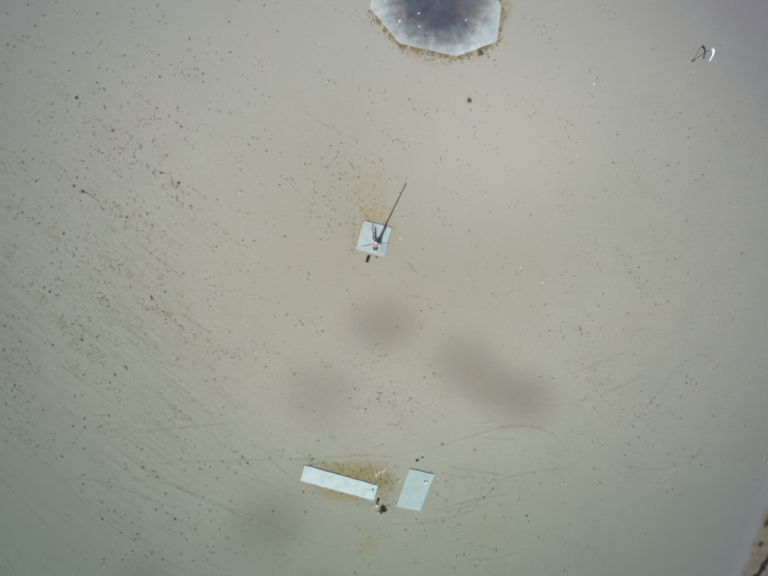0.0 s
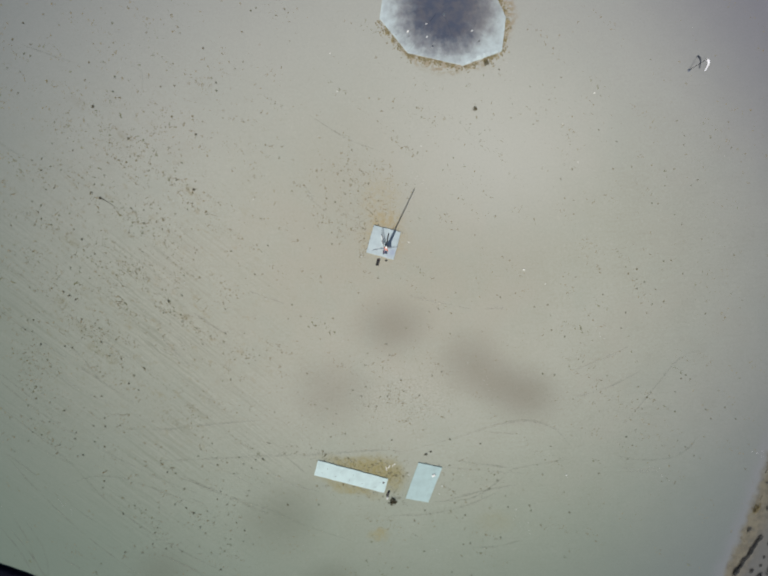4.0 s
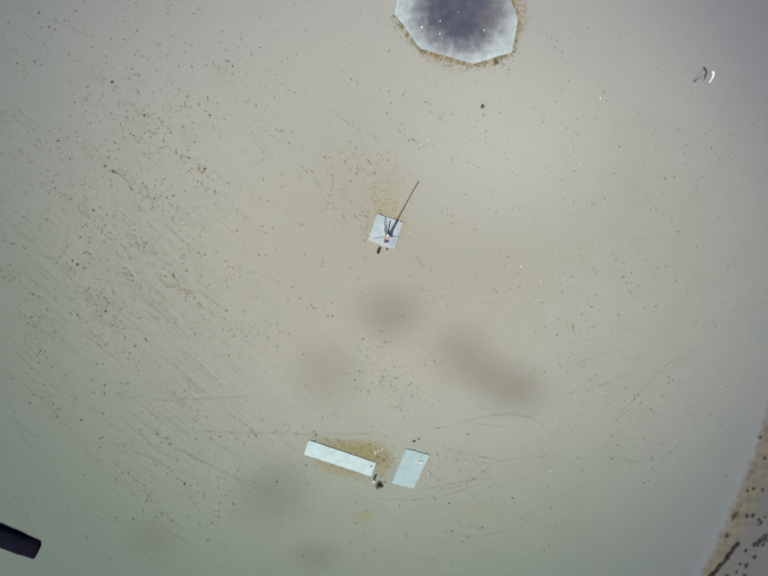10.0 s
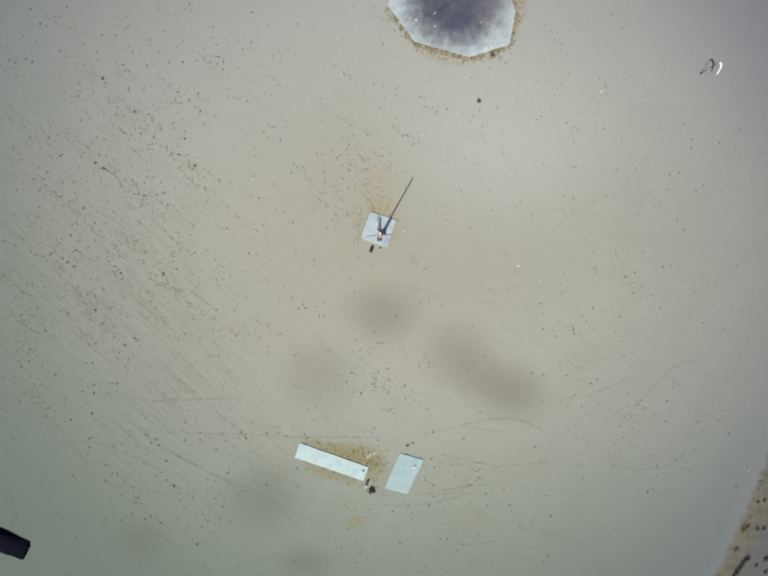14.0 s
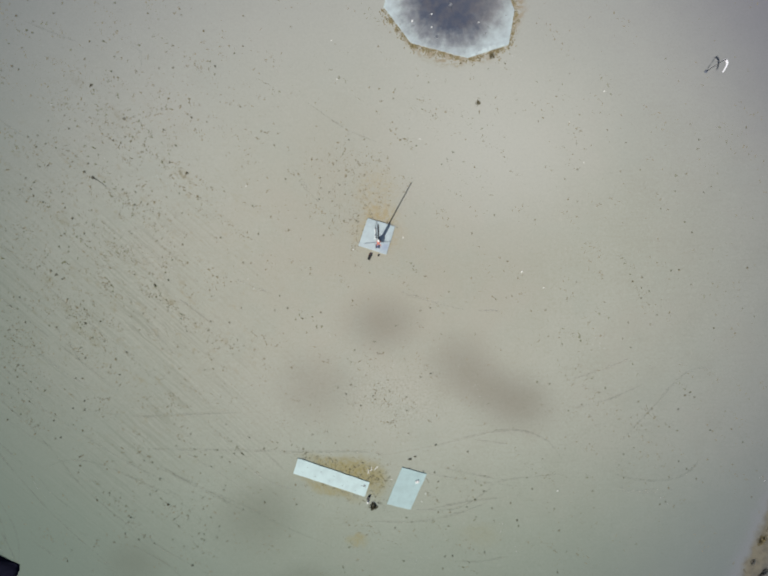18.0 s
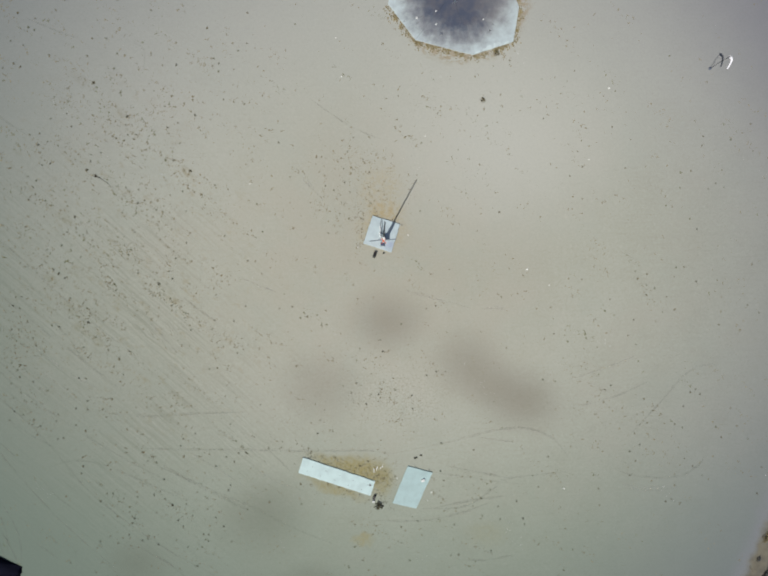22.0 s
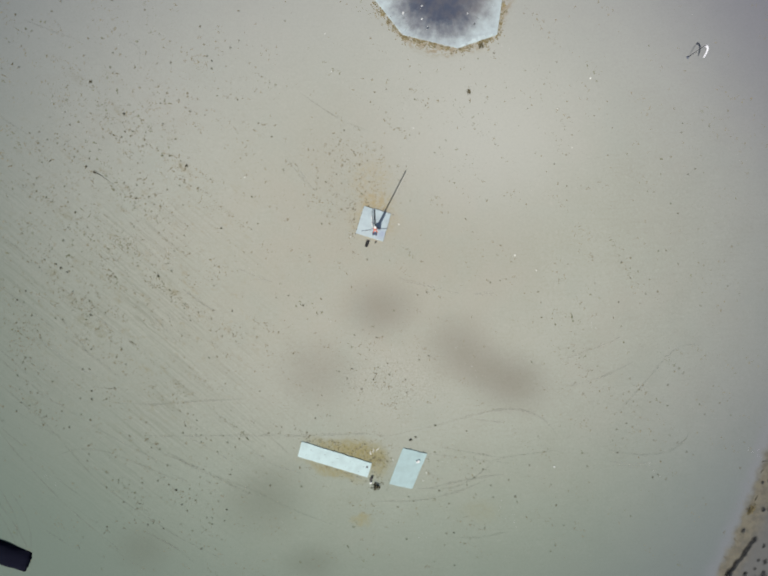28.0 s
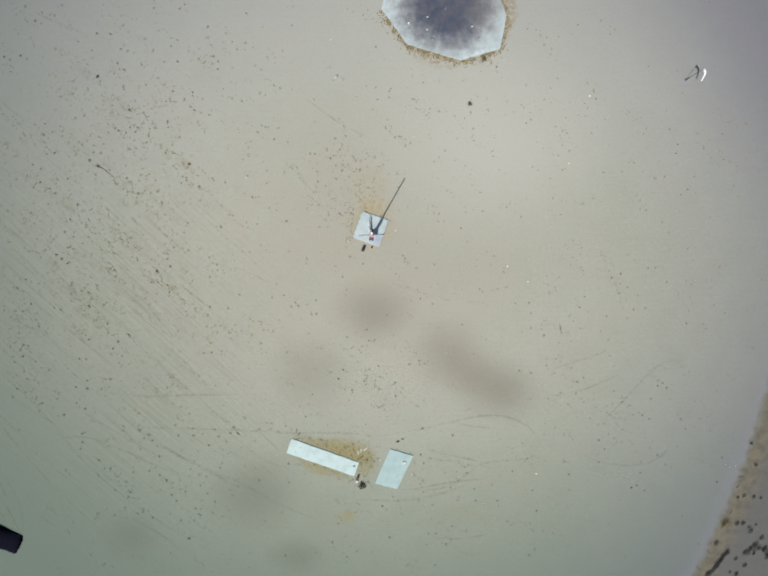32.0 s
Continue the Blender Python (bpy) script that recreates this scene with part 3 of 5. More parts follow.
def launcher():
    rig = thing("launch_rail", Matrix.Translation(FOOT), "tall thin dark steel launch rail on a three-legged base", "launch rail")
    high = 12.1
    up = Vector((0, LEAN_N, high)).normalized()
    side = Vector((1, 0, 0))
    out = up.cross(side)          # away from the rocket
    at = lambda s, x=0.0, y=0.0: up * s + side * x + out * y
    bm = bmesh.new()
    for x in (-0.12, 0.12):
        rod(bm, at(0.2, x), at(high, x * 0.3), 0.045, 6, 0.035)
    rod(bm, at(0.2, 0, 0.17), at(high, 0, 0.08), 0.045, 6, 0.035)
    part("truss_chords", bm, STEEL, rig)
    part("mast_tube", rod(bmesh.new(), at(0.2, 0, 0.08), at(high, 0, 0.05), 0.12, 10, 0.105), STEEL, rig)
    bm = bmesh.new()
    n = 34
    w = lambda i: 0.12 - 0.08 * i / n
    for i in range(n):
        a, b = 0.2 + (high - 0.2) * i / n, 0.2 + (high - 0.2) * (i + 1) / n
        rod(bm, at(a, -w(i)), at(b, w(i)), 0.026, 5)
        rod(bm, at(a, w(i)), at(b, 0, 1.4 * w(i)), 0.026, 5)
        rod(bm, at(a, 0, 1.4 * w(i)), at(b, -w(i)), 0.026, 5)
    part("truss_braces", bm, STEEL, rig)
    bm = bmesh.new()
    turn = Matrix((side, out, up)).transposed().to_4x4()
    box(bm, 0.09, 0.09, high - 0.5, Matrix.Translation(at(high / 2 + 0.2, 0, -0.05)) @ turn, 0.008)
    part("guide_rail", bm, STEEL, rig)
    bm = bmesh.new()
    box(bm, 0.20, 0.22, 0.05, Matrix.Translation(at(high, 0, 0.05)) @ turn, 0.015)
    part("top_plate", bm, STEEL, rig)
    # legs and their feet, flat on the pad
    for x, y in ((-2.75, -0.35), (2.35, 0.22), (-0.55, 4.05)):
        d = Vector((x, y, 0))
        leg = part("leg", rod(rod(bmesh.new(), (x * 0.05, y * 0.05, 0.20), (x, y, 0.10), 0.036, 8), (x * 0.45, y * 0.45, 0.16), at(1.2), 0.02, 6), LEGS, rig)
        bm = bmesh.new()
        bmesh.ops.create_cone(bm, cap_ends=True, segments=12, radius1=0.10, radius2=0.07, depth=0.06, matrix=Matrix.Translation((x, y, 0.03)))
        part("foot_plate", bm, LEGS, leg)
    # hinge block and blast deflector below the rocket
    part("hinge_block", box(bmesh.new(), 0.62, 0.5, 0.55, Matrix.Translation((0, 0.15, 0.28)), 0.04), BLUE, rig, "blue-grey hinge block")
    bm = bmesh.new()
    box(bm, 0.5, 0.8, 0.05, pose(-0.22, -0.8, 0.26, 22, 0, 6), 0.01)
    for x in (-0.55, 0.12):
        box(bm, 0.10, 0.75, 0.28, pose(x, -0.9, 0.14, 0, 0, 6), 0.01)
    part("blast_deflector", bm, BLUE, rig, "blue-grey steel blast deflector plate")
    for k in (1.9, 2.9):
        part("launch_lug", box(bmesh.new(), 0.12, 0.30, 0.10, Matrix.Translation(at(k, 0, -0.17)) @ turn, 0.01), STEEL, rig)
    # umbilical lying over the pad
    bm = bmesh.new()
    last = None
    for i in range(15):
        t = i / 14
        p = Vector((-0.25 - 0.55 * t + 0.10 * math.sin(7 * t), 0.6 + 3.5 * t, 0.05 + 0.5 * (1 - t) ** 4))
        if last:
            rod(bm, last, p, 0.028, 6)
        last = p
    part("umbilical_hose", bm, BLACK, rig, "black rubber hose lying on the pad")
    return up, side, out


UP, SIDE, OUT = launcher()


def rocket():
    base = FOOT + UP * 0.85 - OUT * 0.45
    turn = Matrix((SIDE, OUT, UP)).transposed().to_4x4()
    r = thing("rocket", Matrix.Translation(base) @ turn, "orange-red sounding rocket with a white nose cone on its rail", "rocket")
    w = 0.26
    part("motor_case", lathe(bmesh.new(), [(w * 0.86, 0.0), (w, 0.06), (w, 0.7)]), WHITE, r, "white lower motor section")
    part("body_tube", lathe(bmesh.new(), [(w, 0.703), (w, 2.2)]), RED, r)
    rows = [(w, 2.203), (w, 2.45)] + [(w * math.sqrt(max(0.0, 1 - t ** 2)) * (1 - 0.25 * t) + 0.006, 2.45 + 0.95 * t) for t in [i / 10 for i in range(1, 11)]]
    part("nose_cone", lathe(bmesh.new(), rows), WHITE, r, "long pointed white nose cone")
    part("nozzle", lathe(bmesh.new(), [(0.19, -0.24), (0.10, 0.0), (0.10, 0.02)], 16), STEEL, r, "dark steel nozzle")
    for k in range(4):
        bm = bmesh.new()
        prof = [(w - 0.01, 0.08), (w + 0.42, -0.05), (w + 0.42, 0.38), (w - 0.01, 1.15)]
        a = [bm.verts.new((x, -0.018, z)) for x, z in prof]
        b = [bm.verts.new((x, 0.018, z)) for x, z in prof]
        bm.faces.new(a), bm.faces.new(b[::-1])
        for i in range(4):
            bm.faces.new((a[i], b[i], b[(i + 1) % 4], a[(i + 1) % 4]))
        bmesh.ops.recalc_face_normals(bm, faces=bm.faces[:])
        bmesh.ops.transform(bm, matrix=pose(0, 0, 0, 0, 0, 45 + 90 * k), verts=bm.verts[:])
        part("fin", bm, RED, r)


rocket()


def tank(x, y, z, turn, long, r, label):
    t = thing("gas_bottle", pose(x, y, z, 0, 0, turn), label, "gas bottle")
    part("shell", lathe(bmesh.new(), [(r * 0.7, 0), (r, 0.05), (r, long * 0.8), (r * 0.75, long * 0.93), (r * 0.3, long)]), WHITE, t)
    part("valve", lathe(bmesh.new(), [(r * 0.22, long), (r * 0.22, long + 0.1), (r * 0.35, long + 0.11), (r * 0.35, long + 0.16)], 10), BARE, t, "bare metal valve")


tank(0.35, 8.0, 0.18, 0, 0.75, 0.13, "small white upright gas bottle beside the launch rail")
tank(0.22, 8.45, 0.18, 30, 0.65, 0.13, "small white upright gas bottle beside the launch rail")


def feed_pipe():
    """A white pipe lying across the pad from the rail's foot to its middle."""
    p = thing("feed_pipe", pose(0.25, 9.65, 0.18, 0, 0, 9), "white feed pipe lying on the concrete pad", "pipe")
    part("tube", rod(bmesh.new(), (0, -1.9, 0.09), (0, 0.3, 0.09), 0.085, 12), WHITE, p)
    for y in (-1.9, 0.3):
        part("flange", rod(bmesh.new(), (0, y - 0.03, 0.115), (0, y + 0.03, 0.115), 0.115, 12), BARE, p, "bare metal flange")


feed_pipe()


def crate(x, y, z, turn, size, material, label, category="case", lid=True):
    sx, sy, sz = size
    c = thing("equipment_case", pose(x, y, z, 0, 0, turn), label, category)
    part("body", box(bmesh.new(), sx, sy, sz * 0.72, Matrix.Translation((0, 0, sz * 0.36)), 0.03), material, c)
    part("lid", box(bmesh.new(), sx * 1.02, sy * 1.02, sz * 0.26, Matrix.Translation((0, 0, sz * 0.86)), 0.03), material, c)
    for k in (-1, 1):
        part("latch", box(bmesh.new(), 0.04, 0.05, 0.16, Matrix.Translation((sx * 0.28 * k, -sy * 0.52, sz * 0.72)), 0.006), BARE, c, "metal latch")
    bm = bmesh.new()
    rod(bm, (-sx * 0.15, 0, sz * 1.06), (sx * 0.15, 0, sz * 1.06), 0.025, 6)
    for k in (-1, 1):
        rod(bm, (sx * 0.15 * k, 0, sz * 0.96), (sx * 0.15 * k, 0, sz * 1.06), 0.02, 6)
    part("handle", bm, BLACK, c)
    return c


crate(-0.7, 4.2, 0, 74, (1.2, 0.55, 0.42), BLACK, "long black equipment case on the clay by the pad")
crate(1.1, 4.6, 0, 20, (0.32, 0.28, 0.25), BLACK, "small black box at the edge of the pad")
crate(11.0, -42.55, 0.13, 25, (0.75, 0.5, 0.18), WHITE, "small white case on the concrete slab")
crate(0.9, -46.45, 0, 65, (0.85, 0.45, 0.4), BLACK, "black case beside the end of the long slab")
crate(0.78, -47.35, 0, 10, (0.42, 0.38, 0.35), WHITE, "small white box on the clay")


def bracket(x, y, turn, label):
    """A bent strip of bright sheet metal lying on the sand."""
    bm = bmesh.new()
    box(bm, 0.60, 0.12, 0.03, pose(0, 0, 0.04, 0, 4, 0), 0.006)
    box(bm, 0.36, 0.12, 0.03, pose(0.30, 0.16, 0.06, 8, -6, 68), 0.006)
    box(bm, 0.3, 0.12, 0.03, pose(-0.28, -0.10, 0.05, -10, 0, 55), 0.006)
    ob = tagged(part("metal_strip", bm, WHITE), label, "metal scrap", "metal scraps by the slab")
    ob.matrix_basis = pose(x, y, 0, 0, 0, turn)
    return ob


bracket(1.25, -40.3, 52, "bent white metal strip lying on yellow sand")
bracket(2.25, -39.95, 20, "bent white metal strip lying on yellow sand")
bracket(0.7, -40.75, 75, "bent white metal strip lying on yellow sand")

# plates, cleats and anchor pins on the slabs
for x, y, z, s, mat, label in (
    (13.25, 53.4, 0.16, 0.75, BARE, "dull metal cover plate bolted to the sooty pad"), (9.65, 51.5, 0.16, 0.5, WHITE, "white cover plate bolted to the sooty pad"),
    (9.75, 49.05, 0.16, 0.45, WHITE, "white cover plate bolted to the sooty pad"), (5.95, 50.05, 0.16, 0.6, WHITE, "white cover plate bolted to the pale concrete pad"),
    (10.9, 47.35, 0.16, 0.7, BARE, "dull metal cover plate bolted to the pad"), (18.85, 50.35, 0.16, 0.35, WHITE, "small white cover plate on the sooty pad"),
    (20.3, 48.4, 0.16, 0.45, STEEL, "dark steel cover plate on the pale concrete pad"), (3.6, 49.3, 0.16, 0.3, STEEL, "small dark cover plate on the pale concrete pad"),
    (24.0, 51.9, 0.16, 0.3, STEEL, "small dark cover plate on the pale concrete pad"),
    (-0.05, -43.85, 0.142, 0.55, STEEL, "dark steel anchor plate at the end of the long slab"),
):
    p = thing("anchor_plate", pose(x, y, z - 0.012, 0, 0, random.uniform(0, 90)), label, "anchor plate", "anchor plates on the slabs")
    s *= 0.72
    long = random.uniform(0.5, 1.3)
    part("plate", box(bmesh.new(), s, s * 0.75 * long, 0.05, Matrix.Translation((0, 0, 0.035)), 0.01), mat, p)
    for k in (-1, 1):
        bm = bmesh.new()
        bmesh.ops.create_cone(bm, cap_ends=True, segments=6, radius1=0.04, radius2=0.04, depth=0.05, matrix=Matrix.Translation((s * 0.36 * k, 0, 0.08)))
        part("bolt", bm, BARE, p)


def anchor_bolts():
    bm = bmesh.new()
    bmesh.ops.create_cone(bm, cap_ends=True, segments=8, radius1=0.06, radius2=0.05, depth=0.05, matrix=Matrix.Translation((0, 0, 0.025)))
    first = None
    for k in range(5):
        for row in (0.3, 0.72):
            t = 0.12 + 0.19 * k + 0.05 * (row > 0.5)
            x, y = -14.6 + 15.0 * t - 0.28 + 0.9 * (row - 0.5), -40.0 - 4.8 * t + 3.0 * (row - 0.5)
            if first is None:
                first = tagged(part("anchor_bolt", bm, STEEL), "dark rusty anchor bolt cast into the long slab", "bolt", "anchor bolts in the long slab")
                first.location = (x, y, 0.125)
            else:
                copy_thing(first, Matrix.Translation((x, y, 0.125)))


anchor_bolts()


def stake(x, y, first=[]):
    """A short steel stake driven in beside a slab."""
    if first:
        return copy_thing(first[0], pose(x, y, 0, random.uniform(-8, 8), random.uniform(-8, 8), 0))
    bm = rod(bmesh.new(), (0, 0, -0.1), (0, 0, 0.16), 0.05, 7)
    box(bm, 0.16, 0.16, 0.05, Matrix.Translation((0, 0, 0.17)), 0.01)
    first.append(tagged(part("steel_stake", bm, STEEL), "short dark steel stake beside the slab", "stake", "stakes beside the slabs"))
    first[0].location = (x, y, 0)


for k in range(5):
    stake(-2.86 + 1.76 * (k + 0.6) / 5 - 0.24, 6.42 + 5.58 * (k + 0.6) / 5 + 0.06)
stake(-0.4, 12.05), stake(2.6, 11.25), stake(4.6, 10.3), stake(-3.1, 6.3)
for k in range(7):
    stake(-12.8 + 13.2 * k / 7, -38.45 - 4.2 * k / 7)
stake(-13.1, -38.35), stake(-2.2, -46.0), stake(9.3, -39.75), stake(12.2, -40.35)


# ---- windsock ----
def windsock():
    w = thing("windsock", pose(64.4, 43.25, 0), "white windsock hanging in a bend from a thin dark metal pole", "windsock")
    bm = bmesh.new()
    bmesh.ops.create_cone(bm, cap_ends=True, segments=14, radius1=0.30, radius2=0.24, depth=0.16, matrix=Matrix.Translation((0, 0, 0.08)))
    part("footing", bm, LEGS, w, "round grey concrete and steel footing")
    high = 3.35
    part("pole", rod(bmesh.new(), (0, 0, 0.1), (0, 0, high), 0.055, 10, 0.042), STEEL, w, "dark metal pole")
    part("arm", rod(bmesh.new(), (0, 0, high - 0.05), (0.16, -0.02, high - 0.05), 0.03, 6), STEEL, w)
    # the sock swings out from its ring, bends and hangs
    line = [Vector((0.14, -0.02, high - 0.05)), Vector((0.48, -0.10, high - 0.15)), Vector((0.84, -0.26, high - 0.34)), Vector((1.06, -0.62, high - 0.62)),
            Vector((1.12, -1.02, high - 0.92)), Vector((1.10, -1.40, high - 1.20))]
    for k, (p0, p1) in enumerate(zip(line, line[1:])):
        bm = bmesh.new()
        turn = (p1 - p0).to_track_quat("Z", "Y").to_matrix().to_4x4()
        bmesh.ops.create_cone(bm, cap_ends=False, segments=14, radius1=0.185 - 0.014 * k, radius2=0.172 - 0.014 * k, depth=(p1 - p0).length + 0.06, matrix=Matrix.Translation((p0 + p1) / 2) @ turn)
        bmesh.ops.solidify(bm, geom=bm.faces[:], thickness=0.01)
        part("sock_section", bm, CLOTH, w)


windsock()


# ---- gear at the south-west corner, and a stand-in for part of the aircraft ----
def tripod(x, y, turn):
    t = thing("folded_tripod", pose(x, y, 0, 0, 0, turn), "dark folded tripod with a white cap lying on the clay", "tripod")
    for a in (-9, 0, 9):
        part("leg", rod(bmesh.new(), (0, 0, 0.12), (1.9 * math.cos(radians(a)), 1.9 * math.sin(radians(a)), 0.09), 0.07, 8, 0.05), BLACK, t)
    part("head", box(bmesh.new(), 0.45, 0.3, 0.26, Matrix.Translation((-0.15, 0, 0.13)), 0.03), WHITE, t, "white plastic head")


def aircraft_stand_in():
    """Dark sheet added on the clay, standing in for part of the aircraft itself."""
    bm = bmesh.new()
    rows, cols = 18, 26
    grid = []
    for j in range(rows + 1):
        line = []
        for i in range(cols + 1):
            u, v = 2 * i / cols - 1, 2 * j / rows - 1
            r = (abs(u) ** 4 + abs(v) ** 4) ** 0.25
            h = 0.9 * max(0.0, 1 - r ** 3) ** 0.6 + 0.10 * noise.noise((3 * u, 3 * v, 7.0)) * (1 - r * 0.8) + 0.05
            fold = 1 + 0.012 * math.sin(17 * math.atan2(v, u))
            k = (1 - 0.05 * (u * v) ** 4) * fold
            line.append(bm.verts.new((9.0 * u * k, 2.5 * v * k, max(0.02, h))))
        grid.append(line)
    for a, b in zip(grid, grid[1:]):
        for i in range(cols):
            bm.faces.new((a[i], a[i + 1], b[i + 1], b[i]))
    bmesh.ops.solidify(bm, geom=bm.faces[:], thickness=0.02)
    for f in bm.faces:
        f.smooth = True
    ob = tagged(part("tarpaulin", bm, NAVY), "dark navy sheet on the clay standing in for part of the aircraft", "tarpaulin")
    # placed to fit the camera's mean view of its lower left corner
    ob.matrix_basis = pose(-81.3, -62.3, 0, 0, 0, -24)


aircraft_stand_in()
tripod(-85.3, -56.3, 50)
crate(-86.6, -50.4, 0, 62, (3.6, 2.6, 1.2), BLUE, "large blue-grey equipment case on the clay", "case")


# ---- scrub ----
def clump(seed, spread, high, n, leaf):
    """A low dry shrub: many small twigs and leaves with gaps between them."""
    rng = random.Random(seed)
    verts, faces = [], []
    for _ in range(n):
        a, r = rng.uniform(0, 2 * math.pi), spread * math.sqrt(rng.random()) * (0.7 + 0.3 * math.sin(3 * rng.random() * 6.28))
        c = Vector((r * math.cos(a), r * math.sin(a), rng.uniform(0.02, high) * (1.15 - r / spread)))
        d = Vector((math.cos(a), math.sin(a), rng.uniform(0.1, 1.3))).normalized() * leaf * rng.uniform(0.6, 1.7)
        s = d.cross(Vector((rng.uniform(-1, 1), rng.uniform(-1, 1), rng.uniform(-1, 1)))).normalized() * leaf * rng.uniform(0.25, 0.5)
        k = len(verts)
        lift = Vector((0, 0, leaf * 0.2))
        verts += [c - d * 0.5, c + s + lift, c + d, c - s + lift]
        faces += [(k, k + 1, k + 2), (k, k + 2, k + 3)]
    for _ in range(7):
        a, r = rng.uniform(0, 2 * math.pi), spread * rng.uniform(0.5, 0.95)
        tip, k = Vector((r * math.cos(a), r * math.sin(a), high * rng.uniform(0.4, 1.0))), len(verts)
        verts += [Vector((0.03, 0, 0)), Vector((-0.015, 0.026, 0)), Vector((-0.015, -0.026, 0)), tip]
        faces += [(k, k + 1, k + 3), (k + 1, k + 2, k + 3), (k + 2, k, k + 3)]
    return verts, faces


def shrub_mesh(seed, material, spread=0.27, high=0.11, n=34, leaf=0.085):
    verts, faces = clump(seed, spread, high, n, leaf)
    me = bpy.data.meshes.new("low_shrub")
    me.from_pydata([tuple(v) for v in verts], [], faces)
    me.materials.append(material)
    return me


DARK_SHRUBS = [shrub_mesh(50 + k, DARK, 0.29, 0.12, 46, 0.085) for k in range(5)]
SHRUBS = [shrub_mesh(k, TWIGS if k % 3 else GREEN) for k in range(5)]


def shrub(x, y, size, label="small dry brown shrub on bare clay", dark=False, long=0.0):
    ob = new("low_shrub", random.choice(DARK_SHRUBS if dark or size > 1.3 or random.random() < 0.2 else SHRUBS))
    size *= 0.74
    turn, stretch = (random.uniform(-8, 8), long) if long else (random.uniform(0, 360), random.uniform(0.55, 1.15))
    ob.matrix_basis = pose(x, y, 0, 0, 0, turn) @ Matrix.Diagonal((size, size * stretch, size, 1))
    return tagged(ob, label, "shrub", "shrubs on the clay pan")


for x, y, s in ((-64.4, -35.7, 0.90), (-64.7, -31.9, 1.06), (-71.3, -30.8, 0.90), (-73.1, -30.2, 0.84), (-69.5, -28.1, 1.12), (-71.0, -27.9, 0.84),
                (-73.2, -27.4, 0.84), (-77.4, -26.9, 0.90), (-71.6, -26.3, 0.84), (-73.5, -24.4, 1.01), (-69.1, -23.9, 1.01), (-70.4, -21.9, 0.90),
                (-68.3, -16.4, 0.90), (-68.9, -14.9, 0.90), (-71.7, -13.3, 0.95), (-63.7, -12.5, 1.01), (-69.9, -11.7, 0.95), (-71.4, -9.0, 0.84),
                (-72.7, -8.5, 1.01), (-63.5, -1.8, 1.46), (-67.8, -1.7, 0.84), (-64.5, -1.0, 1.01), (-66.8, -0.2, 1.23), (-65.6, 1.6, 0.90), (-68.5,
                2.1, 0.84), (-65.7, 2.9, 0.90), (-62.8, 3.8, 1.12), (-71.0, 5.2, 0.90), (-73.3, 6.6, 0.84), (-73.6, 12.5, 0.90), (-65.8, 12.5, 1.12),
                (-64.2, 14.4, 0.90)):
    shrub(x, y, s)
for x, y, s in ((-68.1, 15.0, 0.84), (-67.5, 16.3, 1.01), (-69.1, 17.1, 0.84), (-64.7, 19.7, 1.23), (-63.1, 23.2, 0.90), (-66.9, 23.2, 1.12), (-66.6,
                25.4, 1.01), (-64.4, 28.3, 0.84), (-63.6, 32.4, 0.84), (-73.3, 37.4, 1.01), (-69.9, 37.8, 0.90), (-74.5, 37.8, 1.12), (-69.2, 41.8,
                0.84), (-71.6, 42.5, 0.84), (-68.2, 45.1, 1.12), (-76.1, 45.3, 0.90), (-66.9, 46.8, 0.84), (-70.1, 47.7, 1.23), (-63.0, 48.5, 0.95),
                (-67.9, 50.7, 0.95), (-64.0, 52.3, 1.12), (-37.9, -58.5, 1.01), (-52.4, -57.9, 0.84), (-38.9, -53.9, 0.95), (-40.0, -52.6, 0.90),
                (-52.5, -52.0, 1.06), (-41.2, -49.3, 1.46), (-38.3, -49.0, 0.90), (-42.7, -48.1, 1.12), (-45.0, -47.2, 1.12), (-43.7, -46.4, 0.84),
                (-42.9, -43.8, 1.23)):
    shrub(x, y, s)
for x, y, s in ((-59.4, -41.4, 1.12), (-39.5, -36.5, 0.95), (-38.9, -35.0, 0.95), (-58.8, -33.8, 1.12), (-60.7, -32.7, 0.90), (-58.3, -29.4, 1.01),
                (-60.7, -29.2, 0.90), (-51.8, -18.7, 1.29), (-58.9, -16.5, 0.84), (-56.4, -14.3, 1.01), (-57.9, -11.4, 1.34), (-54.8, -10.9, 1.12),
                (-61.6, -10.5, 0.84), (-61.6, -9.0, 1.12), (-58.8, -7.5, 0.90), (-61.4, -6.6, 1.06), (-42.7, -6.3, 0.90), (-41.5, -6.0, 1.06), (-45.0,
                -5.6, 0.84), (-43.8, -3.1, 1.46), (-62.3, -2.6, 1.06), (-41.1, -2.0, 1.29), (-47.9, -1.1, 0.84), (-41.7, -0.5, 0.84), (-61.2, 0.4,
                0.84), (-48.2, 1.3, 0.84), (-59.2, 1.7, 0.95), (-53.0, 3.3, 0.90), (-60.9, 3.9, 0.90), (-38.3, 5.3, 1.12), (-61.7, 6.5, 1.12), (-57.8,
                6.6, 1.01)):
    shrub(x, y, s)
